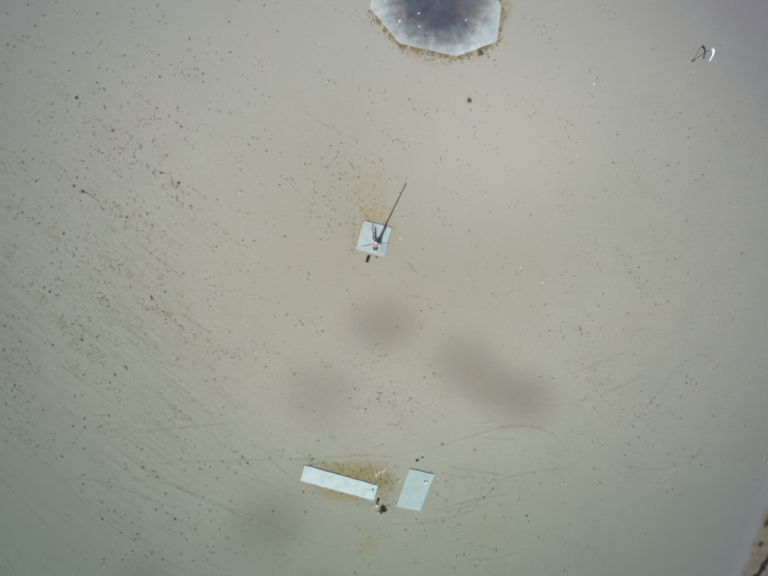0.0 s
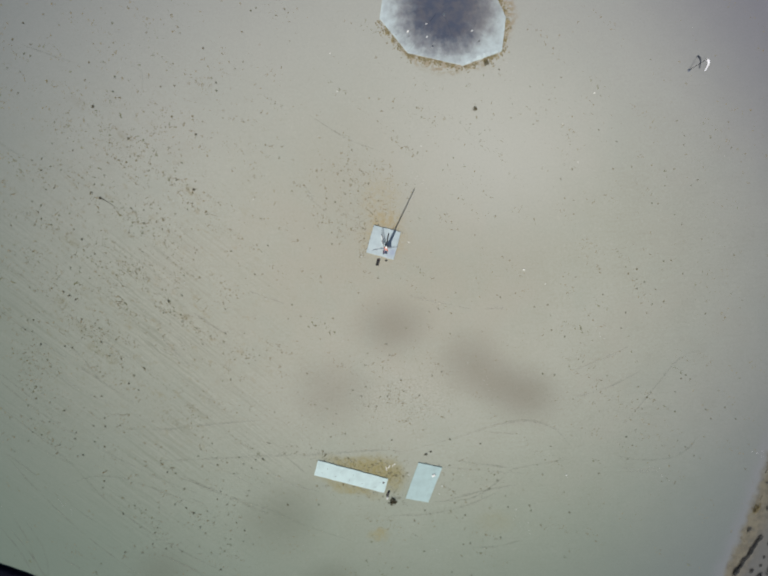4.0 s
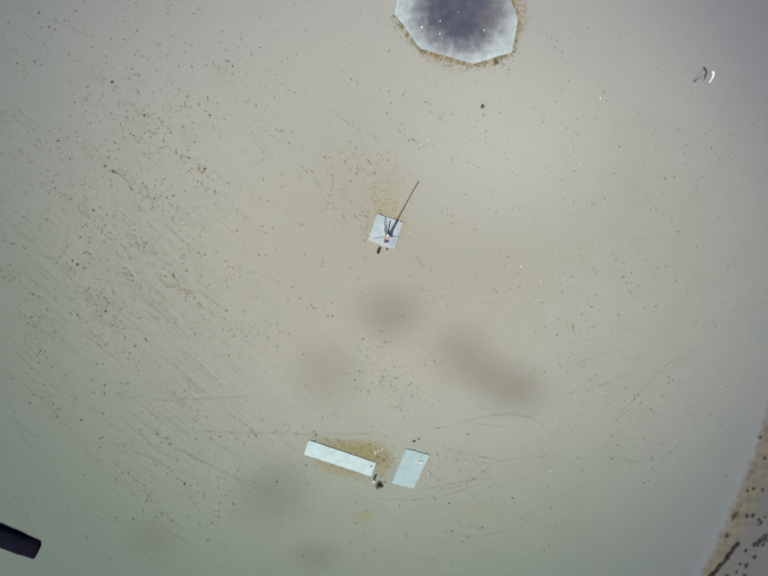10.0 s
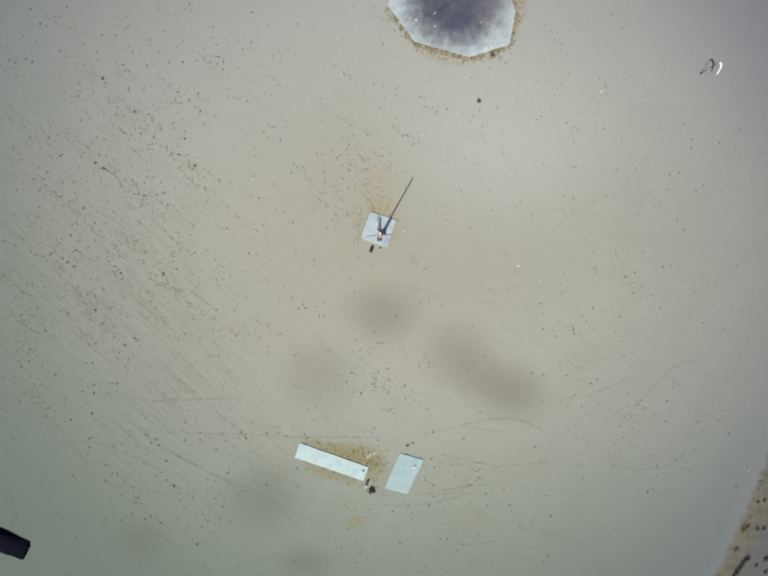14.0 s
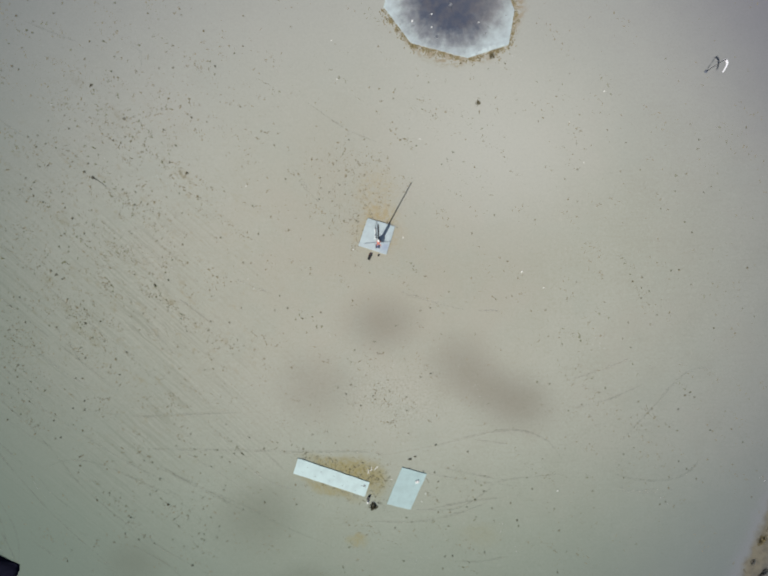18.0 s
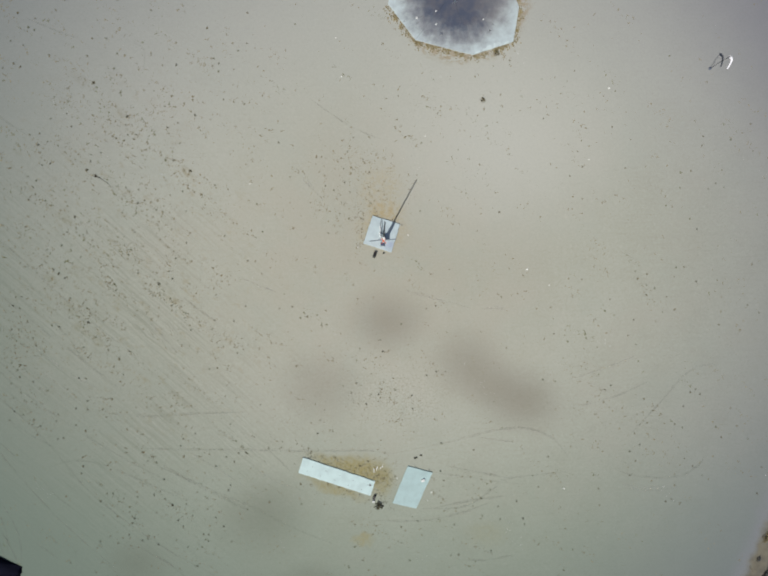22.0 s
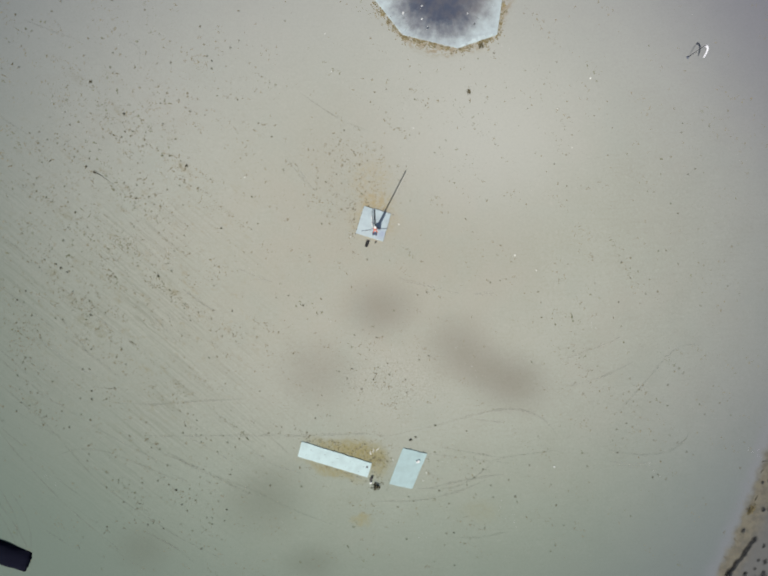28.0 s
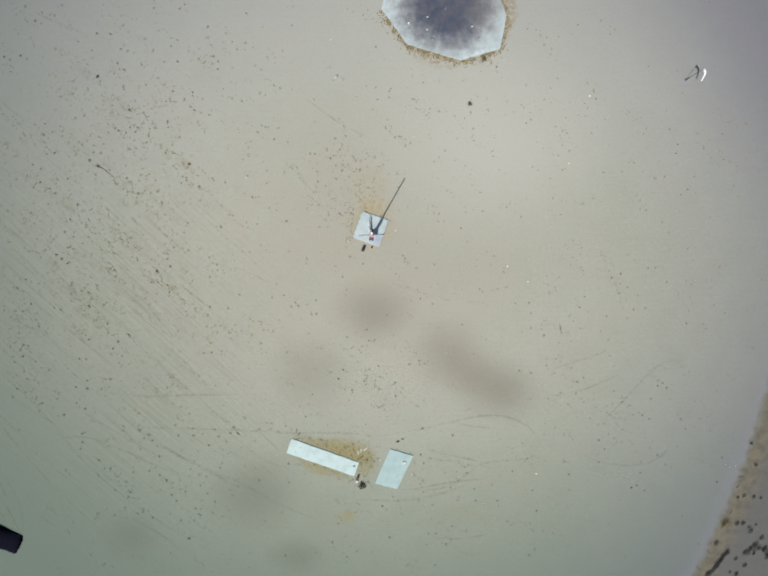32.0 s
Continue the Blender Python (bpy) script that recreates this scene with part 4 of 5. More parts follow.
for x, y, s in ((-48.4, 7.0, 0.84), (-57.4, 8.8, 0.95), (-60.1, 9.6, 1.46), (-58.9, 10.3, 0.84), (-50.9, 10.8, 1.01), (-44.2, 11.5, 0.84), (-61.5,
                11.6, 1.06), (-47.8, 12.7, 1.23), (-46.5, 13.3, 1.01), (-41.5, 14.5, 1.01), (-62.1, 14.7, 1.01), (-39.0, 15.4, 1.01), (-50.1, 15.7,
                1.23), (-56.0, 17.7, 1.46), (-57.6, 18.8, 1.34), (-38.7, 20.3, 0.84), (-56.9, 20.4, 1.01), (-40.8, 21.3, 1.01), (-42.3, 21.3, 0.90),
                (-61.7, 23.0, 0.90), (-45.5, 25.8, 0.84), (-49.6, 25.9, 0.84), (-48.1, 25.9, 1.12), (-60.5, 27.0, 0.84), (-50.0, 27.7, 0.84), (-53.4,
                28.5, 1.12), (-39.9, 28.5, 1.01), (-49.7, 29.3, 1.40), (-61.3, 29.4, 0.84), (-60.9, 34.1, 1.12), (-56.1, 35.3, 1.68), (-42.9, 39.2,
                0.84)):
    shrub(x, y, s)
for x, y, s in ((-40.2, 39.4, 1.06), (-57.2, 40.3, 1.12), (-45.0, 41.3, 0.84), (-45.0, 49.3, 0.95), (-38.6, 49.3, 0.84), (-61.3, 50.4, 0.90), (-51.3,
                50.9, 1.06), (-36.0, -62.6, 1.29), (-35.0, -58.4, 0.95), (-28.8, -57.0, 0.84), (-30.9, -56.3, 0.84), (-34.7, -55.5, 0.90), (-32.2,
                -51.8, 0.90), (-37.0, -51.6, 1.06), (-33.8, -50.0, 1.01), (-25.5, -49.9, 0.95), (-14.3, -48.4, 1.06), (-34.0, -47.6, 1.01), (-36.0,
                -46.4, 0.90), (-29.2, -44.7, 0.95), (-35.2, -44.6, 0.95), (-28.4, -39.6, 1.23), (-30.0, -38.6, 1.06), (-27.5, -37.8, 1.06), (-26.0,
                -37.6, 1.01), (-31.0, -37.1, 0.95), (-35.7, -37.1, 0.95), (-28.6, -35.1, 0.90), (-36.5, -33.8, 0.84), (-29.2, -31.6, 0.95), (-23.1,
                -27.3, 0.84), (-30.4, -25.7, 1.12)):
    shrub(x, y, s)
for x, y, s in ((-33.7, -20.2, 0.90), (-32.0, -20.0, 1.12), (-28.0, -16.7, 0.84), (-30.8, -15.4, 0.84), (-27.1, -13.7, 0.90), (-33.1, -12.0, 0.84),
                (-32.6, -10.1, 1.01), (-17.0, -6.8, 0.90), (-32.4, -5.0, 0.95), (-18.7, -4.4, 0.95), (-23.3, -0.4, 0.84), (-26.1, 2.1, 1.23), (-24.4,
                13.4, 1.01), (-30.1, 16.1, 1.01), (-32.7, 16.8, 0.84), (-37.5, 19.3, 1.68), (-33.6, 29.4, 0.90), (-36.6, 30.1, 1.12), (-12.5, 33.9,
                1.06), (-23.6, 34.3, 0.84), (-22.2, 37.2, 1.01), (-32.1, 38.5, 1.01), (-29.2, 39.0, 0.90), (-28.3, 42.6, 0.95), (-17.5, 48.0, 1.01),
                (-20.0, 52.8, 0.95), (-23.8, 54.1, 0.90), (8.9, -60.4, 1.18), (7.0, -56.5, 0.90), (6.8, -53.0, 1.12), (9.1, -50.7, 1.01), (-6.2,
                -38.5, 0.84)):
    shrub(x, y, s)
for x, y, s in ((-6.4, -34.8, 1.01), (1.9, -34.3, 0.95), (-8.1, -32.6, 0.90), (8.7, -32.2, 0.84), (-10.8, -30.3, 0.90), (-1.4, -26.6, 1.12), (7.9,
                -24.5, 1.01), (-4.6, -24.3, 0.95), (-6.3, -22.9, 1.06), (0.1, -18.2, 0.95), (-3.1, -15.0, 1.06), (-7.1, -12.0, 0.90), (-10.9, -10.7,
                0.95), (-10.2, -7.4, 1.01), (10.1, -6.3, 1.06), (12.1, -5.7, 0.84), (9.1, -3.2, 0.95), (-7.9, 12.2, 0.84), (-2.1, 16.5, 1.12), (-6.0,
                16.5, 0.95), (-7.1, 18.3, 1.06), (-5.6, 20.9, 0.84), (-11.8, 23.1, 1.29), (-5.6, 27.1, 0.95), (10.8, 32.5, 0.95), (8.7, 33.6, 1.01),
                (3.1, 37.2, 0.84), (15.2, -65.7, 0.84), (17.4, -61.8, 0.90), (18.1, -52.2, 1.12), (32.7, -50.5, 1.12), (15.8, -49.2, 1.12)):
    shrub(x, y, s)
for x, y, s in ((20.2, -44.5, 1.06), (25.3, -44.3, 1.01), (35.5, -43.4, 1.01), (25.4, -40.9, 0.84), (37.2, -36.8, 0.84), (14.6, -34.5, 1.18), (25.1,
                -25.3, 0.90), (35.0, -20.3, 1.12), (14.7, -19.3, 0.90), (21.6, -10.8, 0.84), (36.7, -10.7, 0.90), (32.8, -5.6, 0.95), (35.9, -5.2,
                0.90), (14.2, -3.2, 0.90), (27.5, -3.0, 0.95), (28.7, -2.6, 1.01), (26.7, 2.4, 1.01), (24.1, 13.6, 1.29), (19.6, 22.8, 1.06), (14.0,
                24.2, 1.06), (15.2, 25.6, 1.12), (21.7, 31.1, 0.84), (27.1, 33.6, 0.90), (29.1, 34.3, 0.84), (17.8, 39.7, 1.01), (15.8, 42.7, 0.90),
                (40.5, -47.7, 1.06), (48.9, -47.2, 0.84), (54.4, -35.2, 1.29), (59.6, -25.2, 0.95), (37.7, -20.7, 1.06), (45.3, -19.4, 0.84)):
    shrub(x, y, s)
for x, y, s in ((40.9, -18.8, 0.84), (43.9, -17.9, 0.84), (54.0, -12.4, 0.95), (39.7, -12.2, 1.12), (39.0, -10.9, 1.01), (53.1, -7.2, 1.01), (59.5,
                -2.2, 0.90), (55.3, -2.0, 1.12), (53.2, 1.2, 1.01), (55.1, 2.2, 1.12), (52.6, 2.7, 0.90), (43.9, 8.7, 0.95), (54.9, 14.2, 0.90),
                (38.8, 14.8, 0.90), (40.7, 16.9, 0.84), (43.6, 17.0, 0.90), (60.4, 19.8, 1.12), (40.3, 23.2, 1.01), (49.0, 23.3, 1.06), (53.0, 23.7,
                0.84), (49.6, 28.9, 0.90), (45.8, 38.1, 0.95), (71.9, -40.8, 0.90), (64.5, -39.9, 0.84), (83.2, -37.9, 1.01), (62.8, -37.5, 0.84),
                (79.6, -31.8, 1.06), (73.8, -31.6, 1.06), (65.3, -29.7, 1.06), (75.1, -25.2, 0.84), (65.1, -25.1, 0.95), (67.3, -21.4, 1.12)):
    shrub(x, y, s)
for x, y, s in ((69.8, 1.5, 0.90), (62.9, 13.7, 1.06), (66.2, 19.8, 0.95), (69.4, 20.3, 0.84), (64.2, 30.1, 0.90)):
    shrub(x, y, s)
shrub(58.8, -55.0, 0.9)
shrub(19.95, 33.6, 0.8, "thin strip of dry grey twigs trailing over clay", long=3.2)
shrub(10.4, -37.2, 1.6, "dark brown shrub north of the grey-green slab", True, 0.6)
shrub(9.3, -37.8, 2.1, "dark brown shrub north of the grey-green slab", True, 0.55)
DARK_SHRUBS.append(shrub_mesh(61, DARK, 0.31, 0.15, 130, 0.075))
for x, y, size, label in ((1.95, -48.3, 3.0, "dark round shrub beside the long slab"), (21.8, 44.3, 2.1, "dark brown shrub at the burnt pad's edge"),
                          (19.6, 35.3, 1.75, "grey shrub with a soft outline on bare clay")):
    round_shrub = tagged(new("low_shrub", DARK_SHRUBS[-1]), label, "shrub", "shrubs on the clay pan")
    round_shrub.matrix_basis = pose(x, y, 0, 0, 0, 15) @ Matrix.Diagonal((size, size, size, 1))


TUFTS = [shrub_mesh(70 + k, (TWIGS, GREEN, DARK)[k % 3], 0.27, 0.10, 30, 0.10) for k in range(6)]


def tuft(x, y, size):
    ob = new("dry_tuft", random.choice(TUFTS))
    ob.matrix_basis = pose(x, y, 0, 0, 0, random.uniform(0, 360)) @ Matrix.Diagonal((size, size * random.uniform(0.7, 1.2), size, 1))
    return tagged(ob, "tiny dry tuft of grey-brown grass on bare clay", "grass tuft", "dry tufts on the clay pan")


for x, y, s in ((-63.3, -35.5, 0.78), (-77.1, -34.2, 0.62), (-67.9, -33.1, 0.73), (-74.1, -32.1, 0.67), (-64.3, -30.6, 0.67), (-66.4, -25.7, 0.73),
                (-71.8, -23.0, 0.73), (-71.6, -20.5, 0.78), (-73.1, -13.3, 0.78), (-65.1, -12.2, 0.67), (-70.9, -6.6, 0.73), (-67.7, 13.7, 0.78),
                (-70.3, 14.8, 0.56), (-66.3, 19.4, 0.73), (-65.1, 23.9, 0.67), (-68.5, 25.1, 0.67), (-71.2, 38.3, 0.78), (-67.1, 44.7, 0.73), (-62.4,
                -62.5, 0.67), (-61.4, -60.0, 0.62), (-44.1, -58.0, 0.78), (-56.2, -57.6, 0.73), (-47.4, -57.2, 0.73), (-40.3, -57.0, 0.67), (-46.3,
                -56.8, 0.67), (-50.2, -56.0, 0.67), (-49.6, -53.5, 0.62), (-49.0, -52.4, 0.73), (-56.0, -48.8, 0.78), (-51.2, -48.1, 0.56), (-48.4,
                -47.7, 0.62), (-53.4, -47.1, 0.73)):
    tuft(x, y, s)
for x, y, s in ((-59.8, -42.9, 0.73), (-44.4, -40.2, 0.78), (-46.2, -39.9, 0.67), (-55.3, -29.3, 0.73), (-58.3, -27.6, 0.78), (-60.0, -22.9, 0.78),
                (-58.6, -22.9, 0.73), (-51.0, -21.8, 0.78), (-52.9, -20.3, 0.73), (-58.0, -18.6, 0.78), (-49.6, -17.1, 0.78), (-54.1, -15.0, 0.73),
                (-38.6, -9.8, 0.73), (-46.2, -9.0, 0.67), (-58.0, -8.5, 0.78), (-41.2, -7.5, 0.78), (-52.5, -3.5, 0.73), (-40.4, 2.1, 0.73), (-49.8,
                2.5, 0.67), (-38.4, 11.5, 0.67), (-47.6, 15.3, 0.73), (-59.9, 20.6, 0.67), (-54.9, 22.2, 0.67), (-39.6, 24.6, 0.78), (-50.4, 24.7,
                0.73), (-51.9, 25.1, 0.78), (-42.0, 27.5, 0.73), (-42.4, 31.5, 0.67), (-52.1, 38.2, 0.78), (-51.5, 41.0, 0.78), (-56.2, 43.6, 0.78),
                (-53.5, 43.7, 0.67)):
    tuft(x, y, s)
for x, y, s in ((-33.6, -57.0, 0.73), (-33.6, -55.6, 0.73), (-30.5, -53.7, 0.78), (-21.0, -48.2, 0.78), (-29.6, -45.8, 0.73), (-32.2, -40.7, 0.73),
                (-35.7, -38.6, 0.73), (-24.4, -34.2, 0.67), (-37.4, -12.3, 0.78), (-28.7, -10.2, 0.73), (-13.9, -8.8, 0.78), (-19.6, -7.3, 0.62),
                (-26.4, -7.1, 0.62), (-24.5, 6.8, 0.62), (-30.7, 6.9, 0.78), (-23.2, 8.0, 0.67), (-17.9, 19.0, 0.73), (-20.3, 25.5, 0.78), (-22.9,
                28.1, 0.73), (-27.1, 32.6, 0.67), (-31.1, 33.3, 0.67), (-20.7, 36.1, 0.67), (-32.1, 40.0, 0.78), (-33.0, 40.9, 0.73), (-26.7, 44.0,
                0.73), (-34.3, 46.5, 0.78), (-26.7, 49.6, 0.78), (-24.8, 53.6, 0.73), (-18.3, 54.0, 0.67), (10.3, -51.6, 0.67), (-11.3, -33.1, 0.73),
                (-10.0, -28.1, 0.62)):
    tuft(x, y, s)
for x, y, s in ((8.2, -27.3, 0.67), (3.4, -25.1, 0.73), (1.1, -24.5, 0.78), (4.5, -23.4, 0.73), (1.7, -23.3, 0.67), (-3.6, -22.3, 0.78), (4.0, -21.0,
                0.73), (10.8, -20.2, 0.78), (1.6, -15.5, 0.73), (1.0, -13.1, 0.67), (5.2, -9.7, 0.78), (-0.6, 1.0, 0.73), (8.3, 2.7, 0.78), (10.5,
                6.2, 0.67), (-10.1, 8.2, 0.73), (-6.1, 11.3, 0.73), (8.1, 13.3, 0.67), (-7.6, 14.3, 0.78), (-11.2, 15.3, 0.67), (-9.2, 16.7, 0.73),
                (-0.4, 16.9, 0.73), (-10.9, 17.5, 0.67), (-2.3, 20.5, 0.73), (-7.4, 21.0, 0.67), (-3.6, 22.9, 0.62), (-7.9, 23.0, 0.62), (-6.7, 24.3,
                0.73), (7.8, 26.5, 0.78), (-7.9, 26.5, 0.62), (-2.6, 27.3, 0.78), (-0.3, 32.8, 0.67), (2.9, 35.4, 0.67)):
    tuft(x, y, s)
for x, y, s in ((7.6, 35.5, 0.67), (9.7, 38.8, 0.73), (19.7, -66.6, 0.73), (23.0, -60.3, 0.62), (17.7, -59.1, 0.62), (19.3, -58.9, 0.78), (26.2,
                -57.8, 0.73), (33.1, -51.7, 0.73), (27.8, -50.7, 0.78), (27.2, -48.0, 0.78), (21.9, -47.9, 0.73), (31.1, -46.7, 0.78), (23.5, -46.2,
                0.73), (15.4, -42.5, 0.78), (34.2, -41.0, 0.67), (14.6, -40.5, 0.78), (21.4, -35.7, 0.78), (12.8, -19.3, 0.78), (14.6, -11.1, 0.67),
                (36.4, -7.5, 0.67), (25.4, -3.4, 0.78), (15.7, -2.3, 0.62), (14.6, 1.8, 0.67), (27.3, 4.4, 0.73), (21.4, 7.1, 0.62), (19.8, 9.8,
                0.67), (32.4, 13.0, 0.73), (13.0, 23.1, 0.67), (25.4, 25.1, 0.62), (18.7, 32.3, 0.67), (31.8, 32.3, 0.67), (27.3, 36.3, 0.67)):
    tuft(x, y, s)
for x, y, s in ((36.1, 39.6, 0.67), (31.0, 39.8, 0.67), (37.4, 41.6, 0.73), (21.3, 41.8, 0.67), (24.5, 43.0, 0.78), (41.2, -63.3, 0.67), (42.2, -61.9,
                0.73), (43.8, -57.2, 0.73), (41.9, -52.5, 0.73), (48.4, -43.5, 0.78), (54.9, -40.4, 0.67), (53.6, -37.6, 0.62), (55.9, -37.2, 0.67),
                (56.5, -33.7, 0.62), (55.2, -31.3, 0.78), (56.2, -29.3, 0.67), (57.7, -28.9, 0.67), (42.0, -26.2, 0.67), (58.8, -26.2, 0.67), (44.7,
                -24.8, 0.73), (56.6, -23.8, 0.73), (48.2, -22.1, 0.67), (49.4, -21.1, 0.67), (42.9, -17.3, 0.62), (52.2, -10.6, 0.62), (58.9, -5.4,
                0.67), (61.4, -4.9, 0.73), (47.8, -3.2, 0.73), (56.9, -0.6, 0.78), (55.2, -0.0, 0.73), (41.7, 0.7, 0.62), (39.0, 0.8, 0.62)):
    tuft(x, y, s)
for x, y, s in ((61.0, 3.8, 0.73), (57.8, 16.2, 0.78), (37.9, 21.3, 0.67), (62.3, 23.3, 0.73), (39.1, 26.2, 0.62), (41.3, 27.3, 0.62), (39.7, 28.3,
                0.67), (45.7, 31.2, 0.67), (39.9, 33.9, 0.67), (56.1, 45.3, 0.78), (63.1, -46.0, 0.78), (64.3, -45.4, 0.67), (82.7, -43.7, 0.73),
                (70.4, -40.1, 0.67), (68.2, -38.0, 0.73), (66.3, -36.4, 0.67), (72.4, -29.4, 0.73), (76.9, -29.0, 0.67), (63.6, -29.0, 0.78), (79.9,
                -22.4, 0.67), (68.4, -22.4, 0.67), (66.3, -22.1, 0.78), (71.0, -7.7, 0.73), (79.2, -4.9, 0.73), (76.6, -3.4, 0.67), (65.4, 1.1, 0.78),
                (62.6, 4.0, 0.73), (76.7, 5.0, 0.78), (64.6, 11.7, 0.78), (67.6, 21.0, 0.67), (74.6, 27.7, 0.67), (64.1, 28.3, 0.73)):
    tuft(x, y, s)
for x, y, s in ((69.9, 29.7, 0.67), (73.6, 32.9, 0.67)):
    tuft(x, y, s)


# middles of the thicker drifts of scrub
DRIFTS = ((-59, 36), (-51, 30), (-53, 26), (-38, 30), (-38, 19), (-42, 21), (-34, 39), (-58, 17), (-76, 37), (-72, 48), (-62, 9), (-71, 5), (-68, -1), (-65, -3), (-62, -8), (-59, -13), (-56, -15), (-59, -18), (-41, -6), (-35, -11), (-44, 9), (-49, 1), (-75, -13), (-73, -10), (-52, -20), (-71, -22), (-71, -30), (-46, -46), (-49, -53), (-42, -49), (-36, -62), (-35, -58), (-67, -57))


def density(x, y):
    bell = lambda cx, cy, rx, ry: math.exp(-((x - cx) / rx) ** 2 - ((y - cy) / ry) ** 2)
    d = 0.52 * bell(-62, 5, 22, 36) + 0.22 * bell(-45, 22, 20, 26) + 0.22 * bell(-42, -50, 14, 12) + 0.10 * bell(-30, -30, 26, 20)
    d += 0.30 * bell(-1.5, 16, 7, 9) + 0.34 * bell(3, -22, 9, 8) + 0.14 * bell(12, 30, 10, 12) + 0.22 * bell(42, -19, 9, 6) + 0.22 * bell(55, -33, 9, 9)
    d += 0.07 * bell(45, 12, 30, 30) + 0.032 + 0.16 * bell(8, -52, 20, 8) + 0.9 * bell(0, -40.8, 5, 2.2) + 0.3 * bell(-1.5, -55, 4, 3)
    u, v = x * 0.788 - y * 0.616, x * 0.616 + y * 0.788      # along and across the scraped streaks
    d *= 0.25 + 1.9 * max(0.0, 0.30 + noise.noise((u * 0.10, v * 0.34, 3.0)))
    if x < -20:
        d += 1.1 * sum(math.exp(-(((x - a) * 0.788 - (y - b) * 0.616) / 3.0) ** 2 - (((x - a) * 0.616 + (y - b) * 0.788) / 1.1) ** 2) for a, b in DRIFTS)
    return d


def clear_of_slabs(x, y):
    if abs(x - 0.85) < 3.9 and abs(y - 8.4) < 4.2 or math.hypot(x - 12.8, (y - 55) * 1.15) < 13.4:
        return False
    a = (x + 6.9) * 0.952 - (y + 42.4) * 0.306, (x + 6.9) * 0.306 + (y + 42.4) * 0.952
    return not (abs(a[0]) < 8.0 and abs(a[1]) < 1.8 or abs(x - 8.8) < 3.2 and abs(y + 44.3) < 4.8)


def scatter(name, material, count, size, label, category, weight, seed, flat=0.6, way=(0.788, -0.616), long=1.9, wide=0.5):
    """Scrub and grit too small to count, as one sheet of tiny clumps."""
    rng = random.Random(seed)
    verts, faces = [], []
    while count > 0:
        px, py = rng.uniform(-98, 97), rng.uniform(-80, 68)
        if rng.random() > weight(px, py):
            continue
        for _ in range(rng.choice((1, 1, 2, 4, 8, 14))):          # drifts along the scraped streaks
            along, across = rng.gauss(0, long), rng.gauss(0, wide)
            x, y = px + along * way[0] - across * way[1], py + along * way[1] + across * way[0]
            if not clear_of_slabs(x, y):
                continue
            count -= 1
            s0 = size * rng.choice((0.45, 0.5, 0.6, 0.7, 0.9, 1.4))
            for _ in range(rng.randint(3, 6)):
                c = Vector((x + rng.gauss(0, s0 * 0.6), y + rng.gauss(0, s0 * 0.6), 0))
                s, k, t = s0 * rng.uniform(0.25, 0.7), len(verts), rng.uniform(0, 6.28)
                ring = [Vector((s * rng.uniform(0.6, 1.2) * math.cos(t + 1.256 * i), s * rng.uniform(0.6, 1.2) * math.sin(t + 1.256 * i), -0.01)) for i in range(5)]
                verts += [c + p for p in ring] + [c + Vector((rng.uniform(-0.3, 0.3) * s, rng.uniform(-0.3, 0.3) * s, s * flat * rng.uniform(0.6, 1.3)))]
                faces += [(k + i, k + (i + 1) % 5, k + 5) for i in range(5)]
    me = bpy.data.meshes.new(name)
    me.from_pydata([tuple(v) for v in verts], [], faces)
    me.materials.append(material)
    return tagged(new(name, me), label, category, kind="stuff")


scatter("dry_scrub", SHRUB, 1900, 0.165, "sparse tiny dry brown scrub on pale clay", "scrub", density, 11, 0.6)
scatter("green_scrub", GREEN, 1300, 0.16, "sparse tiny grey-green scrub on pale clay", "scrub", density, 12, 0.6)
scatter("brown_grit", GRIT, 9000, 0.13, "brown grit and clods scattered on pale clay", "grit", lambda x, y: min(1.0, density(x, y) + 0.03), 13, 0.5)
scatter("slab_clods", DARK, 420, 0.16, "dark clods and dead weeds along the edges of the slabs", "clods",
        lambda x, y: math.exp(-((x - 2.6) / 1.6) ** 2 - ((y + 43.2) / 2.6) ** 2) + 0.8 * math.exp(-((x + 6) / 7.5) ** 2 - ((y + 0.32 * (x + 6) + 40.1) / 0.7) ** 2)
        + 0.5 * math.exp(-((x + 4) / 6) ** 2 - ((y + 0.32 * (x + 4) + 45.6) / 0.6) ** 2) + 0.35 * math.exp(-((x + 3.0) / 1.5) ** 2 - ((y - 10.5) / 3) ** 2), 15, 0.5)
scatter("ochre_clods", OCHRE, 1000, 0.14, "small ochre clods of sandy soil on pale clay", "clods", lambda x, y: min(1.0, 1.2 * density(x, y) + 0.015), 16, 0.5)
scatter("raked_clods", GRIT, 380, 0.13, "brown clods in faint raked rows north of the pad", "clods",
        lambda x, y: math.exp(-((x + 4.5) / 6.5) ** 2 - ((y - 18) / 6.5) ** 2), 17, 0.5, (0.04, 1.0), 1.6, 0.12)
scatter("pale_stones", STONE, 320, 0.08, "small pale stones on the clay pan", "stones", lambda x, y: 0.5, 14, 0.6)


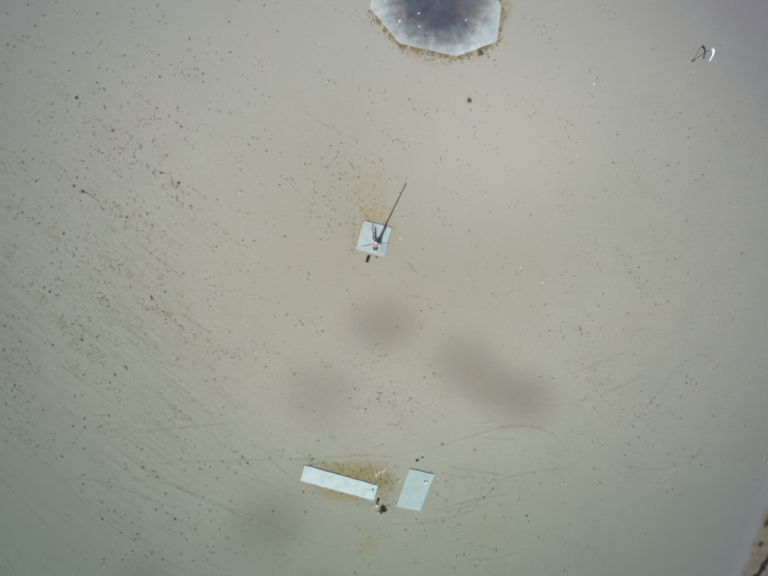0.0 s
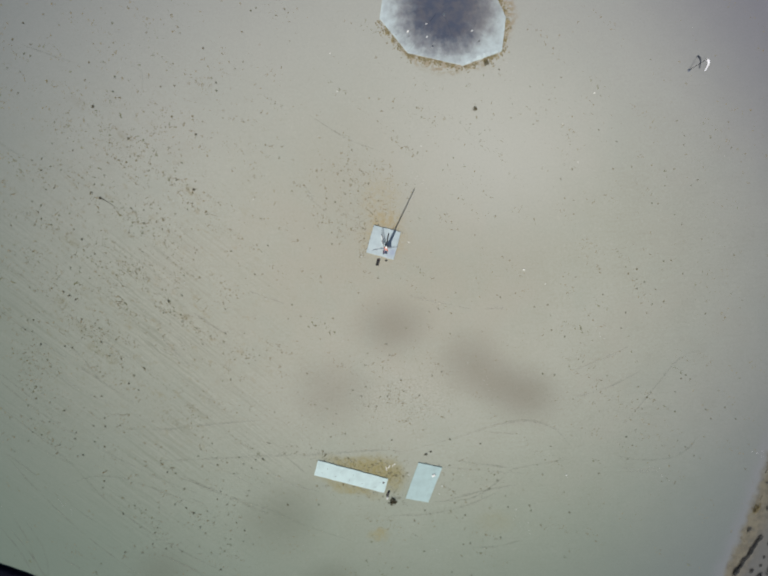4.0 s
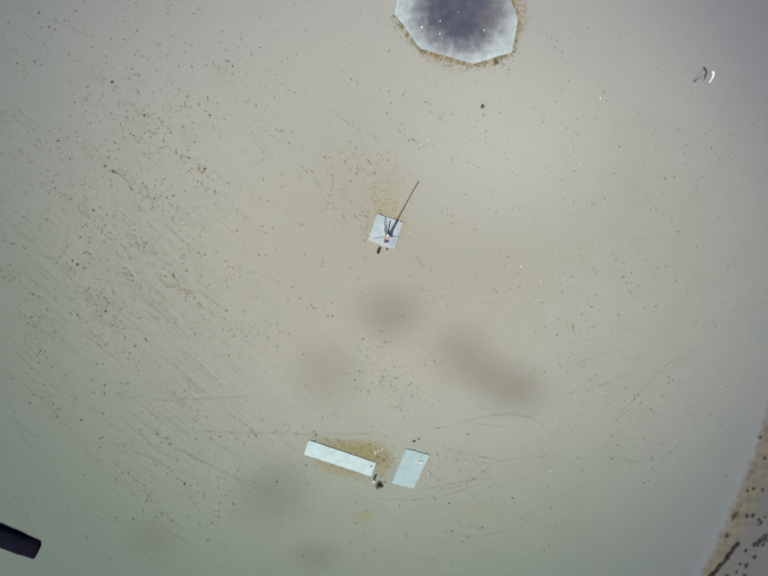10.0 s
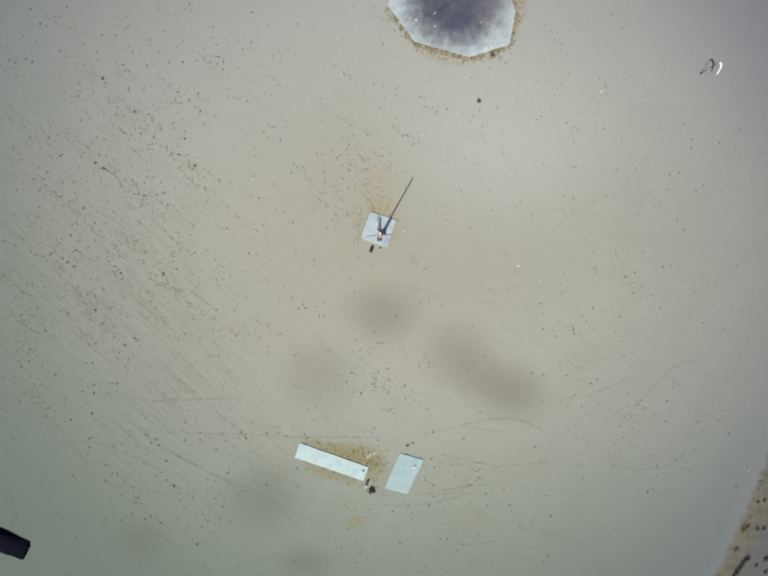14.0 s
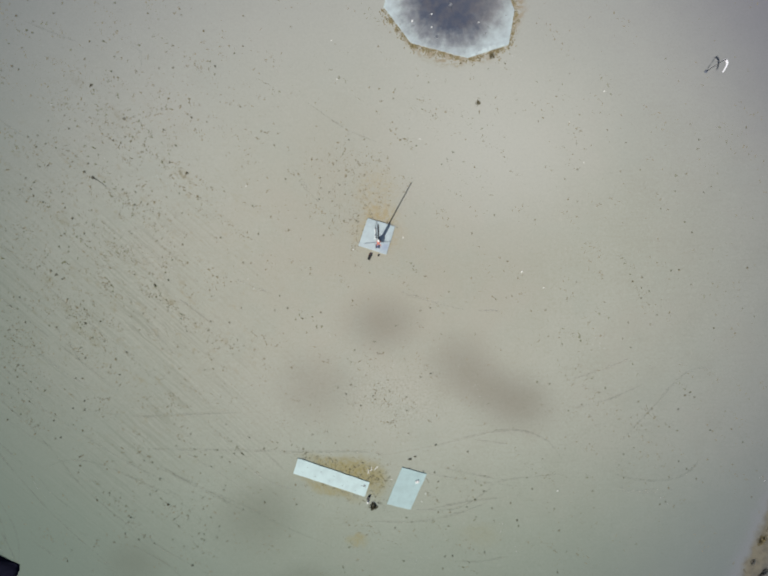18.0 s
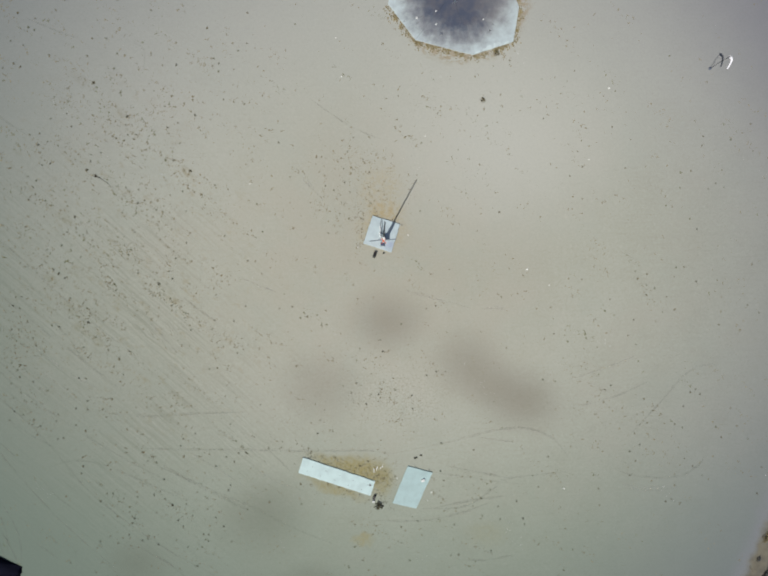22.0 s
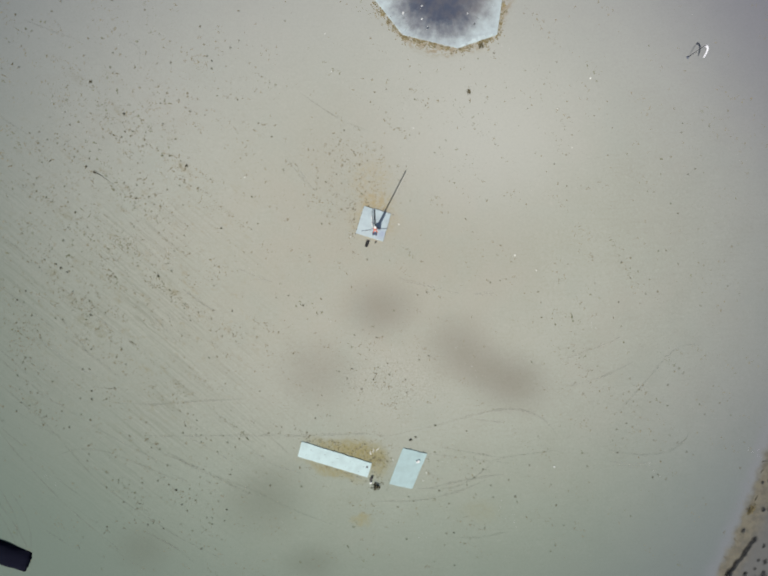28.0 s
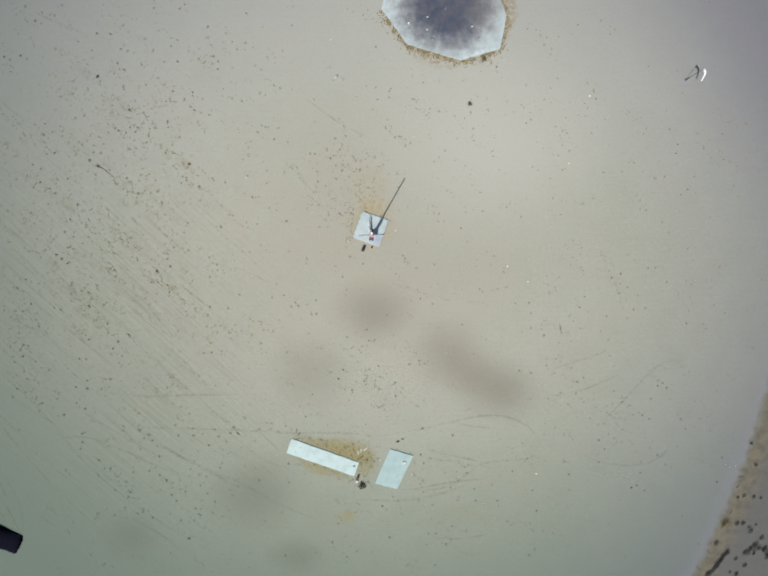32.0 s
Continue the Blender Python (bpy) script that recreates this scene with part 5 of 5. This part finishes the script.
def ring_grit(seed):
    """Clods and dead weeds along the broken edge of the burnt pad."""
    rng = random.Random(seed)
    rim = PAD_RIM[:6]
    verts, faces = [], []
    for a, b in zip(rim, rim[1:]):
        for _ in range(int(44 * math.dist(a, b))):
            t, off = rng.random(), abs(rng.gauss(0.0, 0.55)) + 0.05
            if rng.random() > 0.25 + 1.5 * max(0.0, 0.28 + noise.noise((a[0] + 9 * t, a[1] * 0.7, 5.0))):
                continue
            n = Vector((b[1] - a[1], a[0] - b[0])).normalized()
            x, y = a[0] + (b[0] - a[0]) * t + n.x * off, a[1] + (b[1] - a[1]) * t + n.y * off
            s, k = rng.uniform(0.06, 0.20), len(verts)
            verts += [(x + s * rng.uniform(0.6, 1.2) * math.cos(1.256 * i), y + s * rng.uniform(0.6, 1.2) * math.sin(1.256 * i), -0.01) for i in range(5)] + [(x, y, s * 0.9)]
            faces += [(k + i, k + (i + 1) % 5, k + 5) for i in range(5)]
    me = bpy.data.meshes.new("rim_weeds")
    me.from_pydata(verts, [], faces)
    me.materials.append(GRIT)
    tagged(new("rim_weeds", me), "brown dead weeds and clods along the pad's broken edge", "weeds", kind="stuff")


ring_grit(21)

# ---- white stones ----
def stone_mesh(seed):
    rng = random.Random(seed)
    bm = bmesh.new()
    bmesh.ops.create_icosphere(bm, subdivisions=1, radius=0.2)
    for v in bm.verts:
        v.co *= rng.uniform(0.75, 1.15)
        v.co.z *= 0.55
    return mesh_from(bm, "white_stone", QUARTZ)


STONES = [stone_mesh(k) for k in range(3)]
for x, y, s in ((30.4, 2.4, 1.3), (35.1, -0.7, 0.9), (44.5, 38.6, 1.1), (38.0, 32.4, 0.7), (41.0, -43.7, 1.2), (41.5, 24.7, 0.7), (-25.8, 17.3, 0.7), (8.5, 27.9, 0.7),
                (-8.3, 38.6, 0.8), (-9.6, 45.8, 0.7), (-4.1, 5.6, 0.9), (5.9, 8.4, 0.9), (12.9, -45.2, 0.8), (12.2, -47.0, 0.7), (5.6, -42.3, 0.7)):
    ob = tagged(new("white_stone", random.choice(STONES)), "small bright white quartz stone on the clay", "stone", "white stones on the clay pan")
    ob.matrix_basis = pose(x, y, 0.03 * s, 0, 0, random.uniform(0, 360)) @ Matrix.Diagonal((s, s * 0.8, s, 1))

# ---- bushes past the graded edge ----
BUSHES = [shrub_mesh(100 + k, EDGE, 0.9, 0.75, 190, 0.14) for k in range(4)]


def bush(x, y, size, long=1.0):
    ob = new("saltbush", BUSHES[random.randrange(4)])
    ob.matrix_basis = pose(x, y, 0, 0, 0, random.choice((58, 238)) + random.uniform(-12, 12)) @ Matrix.Diagonal((size * long, size, size * 0.6, 1))
    return tagged(ob, "dark rounded saltbush on buff soil past the graded clay", "bush", "saltbushes past the graded edge")


for x, y, s, l in ((88.1, -47.1, 0.42, 1.2), (89.5, -46.6, 0.5, 1.3), (88.8, -53.4, 0.6, 1.2), (90.2, -53.2, 0.62, 1.2), (84.6, -58.4, 0.6, 1.5), (89.7, -62.0, 0.45, 1.7),
                   (90.3, -65.8, 0.6, 1.5), (85.9, -68.7, 0.65, 1.3), (88.1, -67.5, 0.42, 1.3), (90.1, -69.0, 0.95, 1.4), (92.0, -63.5, 0.6, 1.3), (92.3, -55.0, 0.6, 1.5),
                   (89.5, -34.2, 0.5, 1.0), (91.2, -39.2, 0.5, 1.0), (91.8, -46.8, 0.5, 1.2), (92.8, -59.4, 0.7, 1.3)):
    bush(x, y, s * 1.1, l)
rng = random.Random(5)
for k in range(19):      # a hedge-like row along an old bank
    t = k / 18
    bush(81.8 + 5.7 * t + rng.uniform(-0.2, 0.2), -69.2 + 8.7 * t + rng.uniform(-0.2, 0.2), rng.uniform(0.55, 0.95), 1.3)
for k in range(110):
    y = rng.uniform(-80, 66)
    x = 92.5 - 0.00291 * (y + 1.2) ** 2 + rng.uniform(6.5, 18)
    bush(x, y, rng.uniform(0.35, 0.95), rng.uniform(1.0, 1.8))


def brush_patch():
    """A flat mat of dead brush on the graded edge, with loose sticks by it."""
    rng = random.Random(9)
    verts, faces = clump(131, 1.25, 0.35, 420, 0.13)
    me = bpy.data.meshes.new("dead_brush")
    me.from_pydata([tuple(v) for v in verts], [], faces)
    me.materials.append(TWIGS)
    ob = tagged(new("dead_brush", me), "flat mat of dead grey-brown brush at the graded edge", "brush", kind="stuff")
    ob.matrix_basis = pose(86.0, -53.3, 0, 0, 0, 58) @ Matrix.Diagonal((1.25, 0.85, 0.7, 1))
    for x, y, turn, long in ((83.2, -60.8, -50, 1.3), (81.0, -64.8, -45, 1.0), (87.8, -44.4, 60, 1.2), (87.0, -50.8, 65, 1.4), (88.2, -42.2, 10, 1.2)):
        stick = tagged(part("stick", rod(bmesh.new(), (-long / 2, 0, 0.05), (long / 2, 0.05, 0.09), 0.05, 6, 0.03), TWIG_BARK), "dry grey stick lying at the graded edge", "stick", "sticks at the graded edge")
        stick.matrix_basis = pose(x, y, 0, 0, 0, turn)


brush_patch()


def dead_branch():
    """A bent dry branch with a knot of twigs at its thick end."""
    line = [(0, 0, 0.06), (0.9, -0.35, 0.06), (1.7, -0.95, 0.05), (2.7, -1.6, 0.05), (3.6, -2.25, 0.03)]
    branch = thing("dead_branch", pose(-56.0, 17.65, 0), "bent dry branch lying among scrub, dark at its thick end", "branch")
    for k, (a, b) in enumerate(zip(line, line[1:])):
        part("limb", rod(bmesh.new(), a, b, 0.056 - 0.009 * k, 7, 0.047 - 0.009 * k), TWIG_BARK if k < 1 else PALE_BARK, branch, "" if k < 1 else "bleached pale end of the branch")
    rng = random.Random(4)
    for _ in range(9):
        a = rng.uniform(0, 6.28)
        part("twig", rod(bmesh.new(), (0, 0, 0.1), (0.5 * math.cos(a), 0.4 * math.sin(a), rng.uniform(0.08, 0.2)), 0.025, 5, 0.012), TWIG_BARK, branch)


dead_branch()
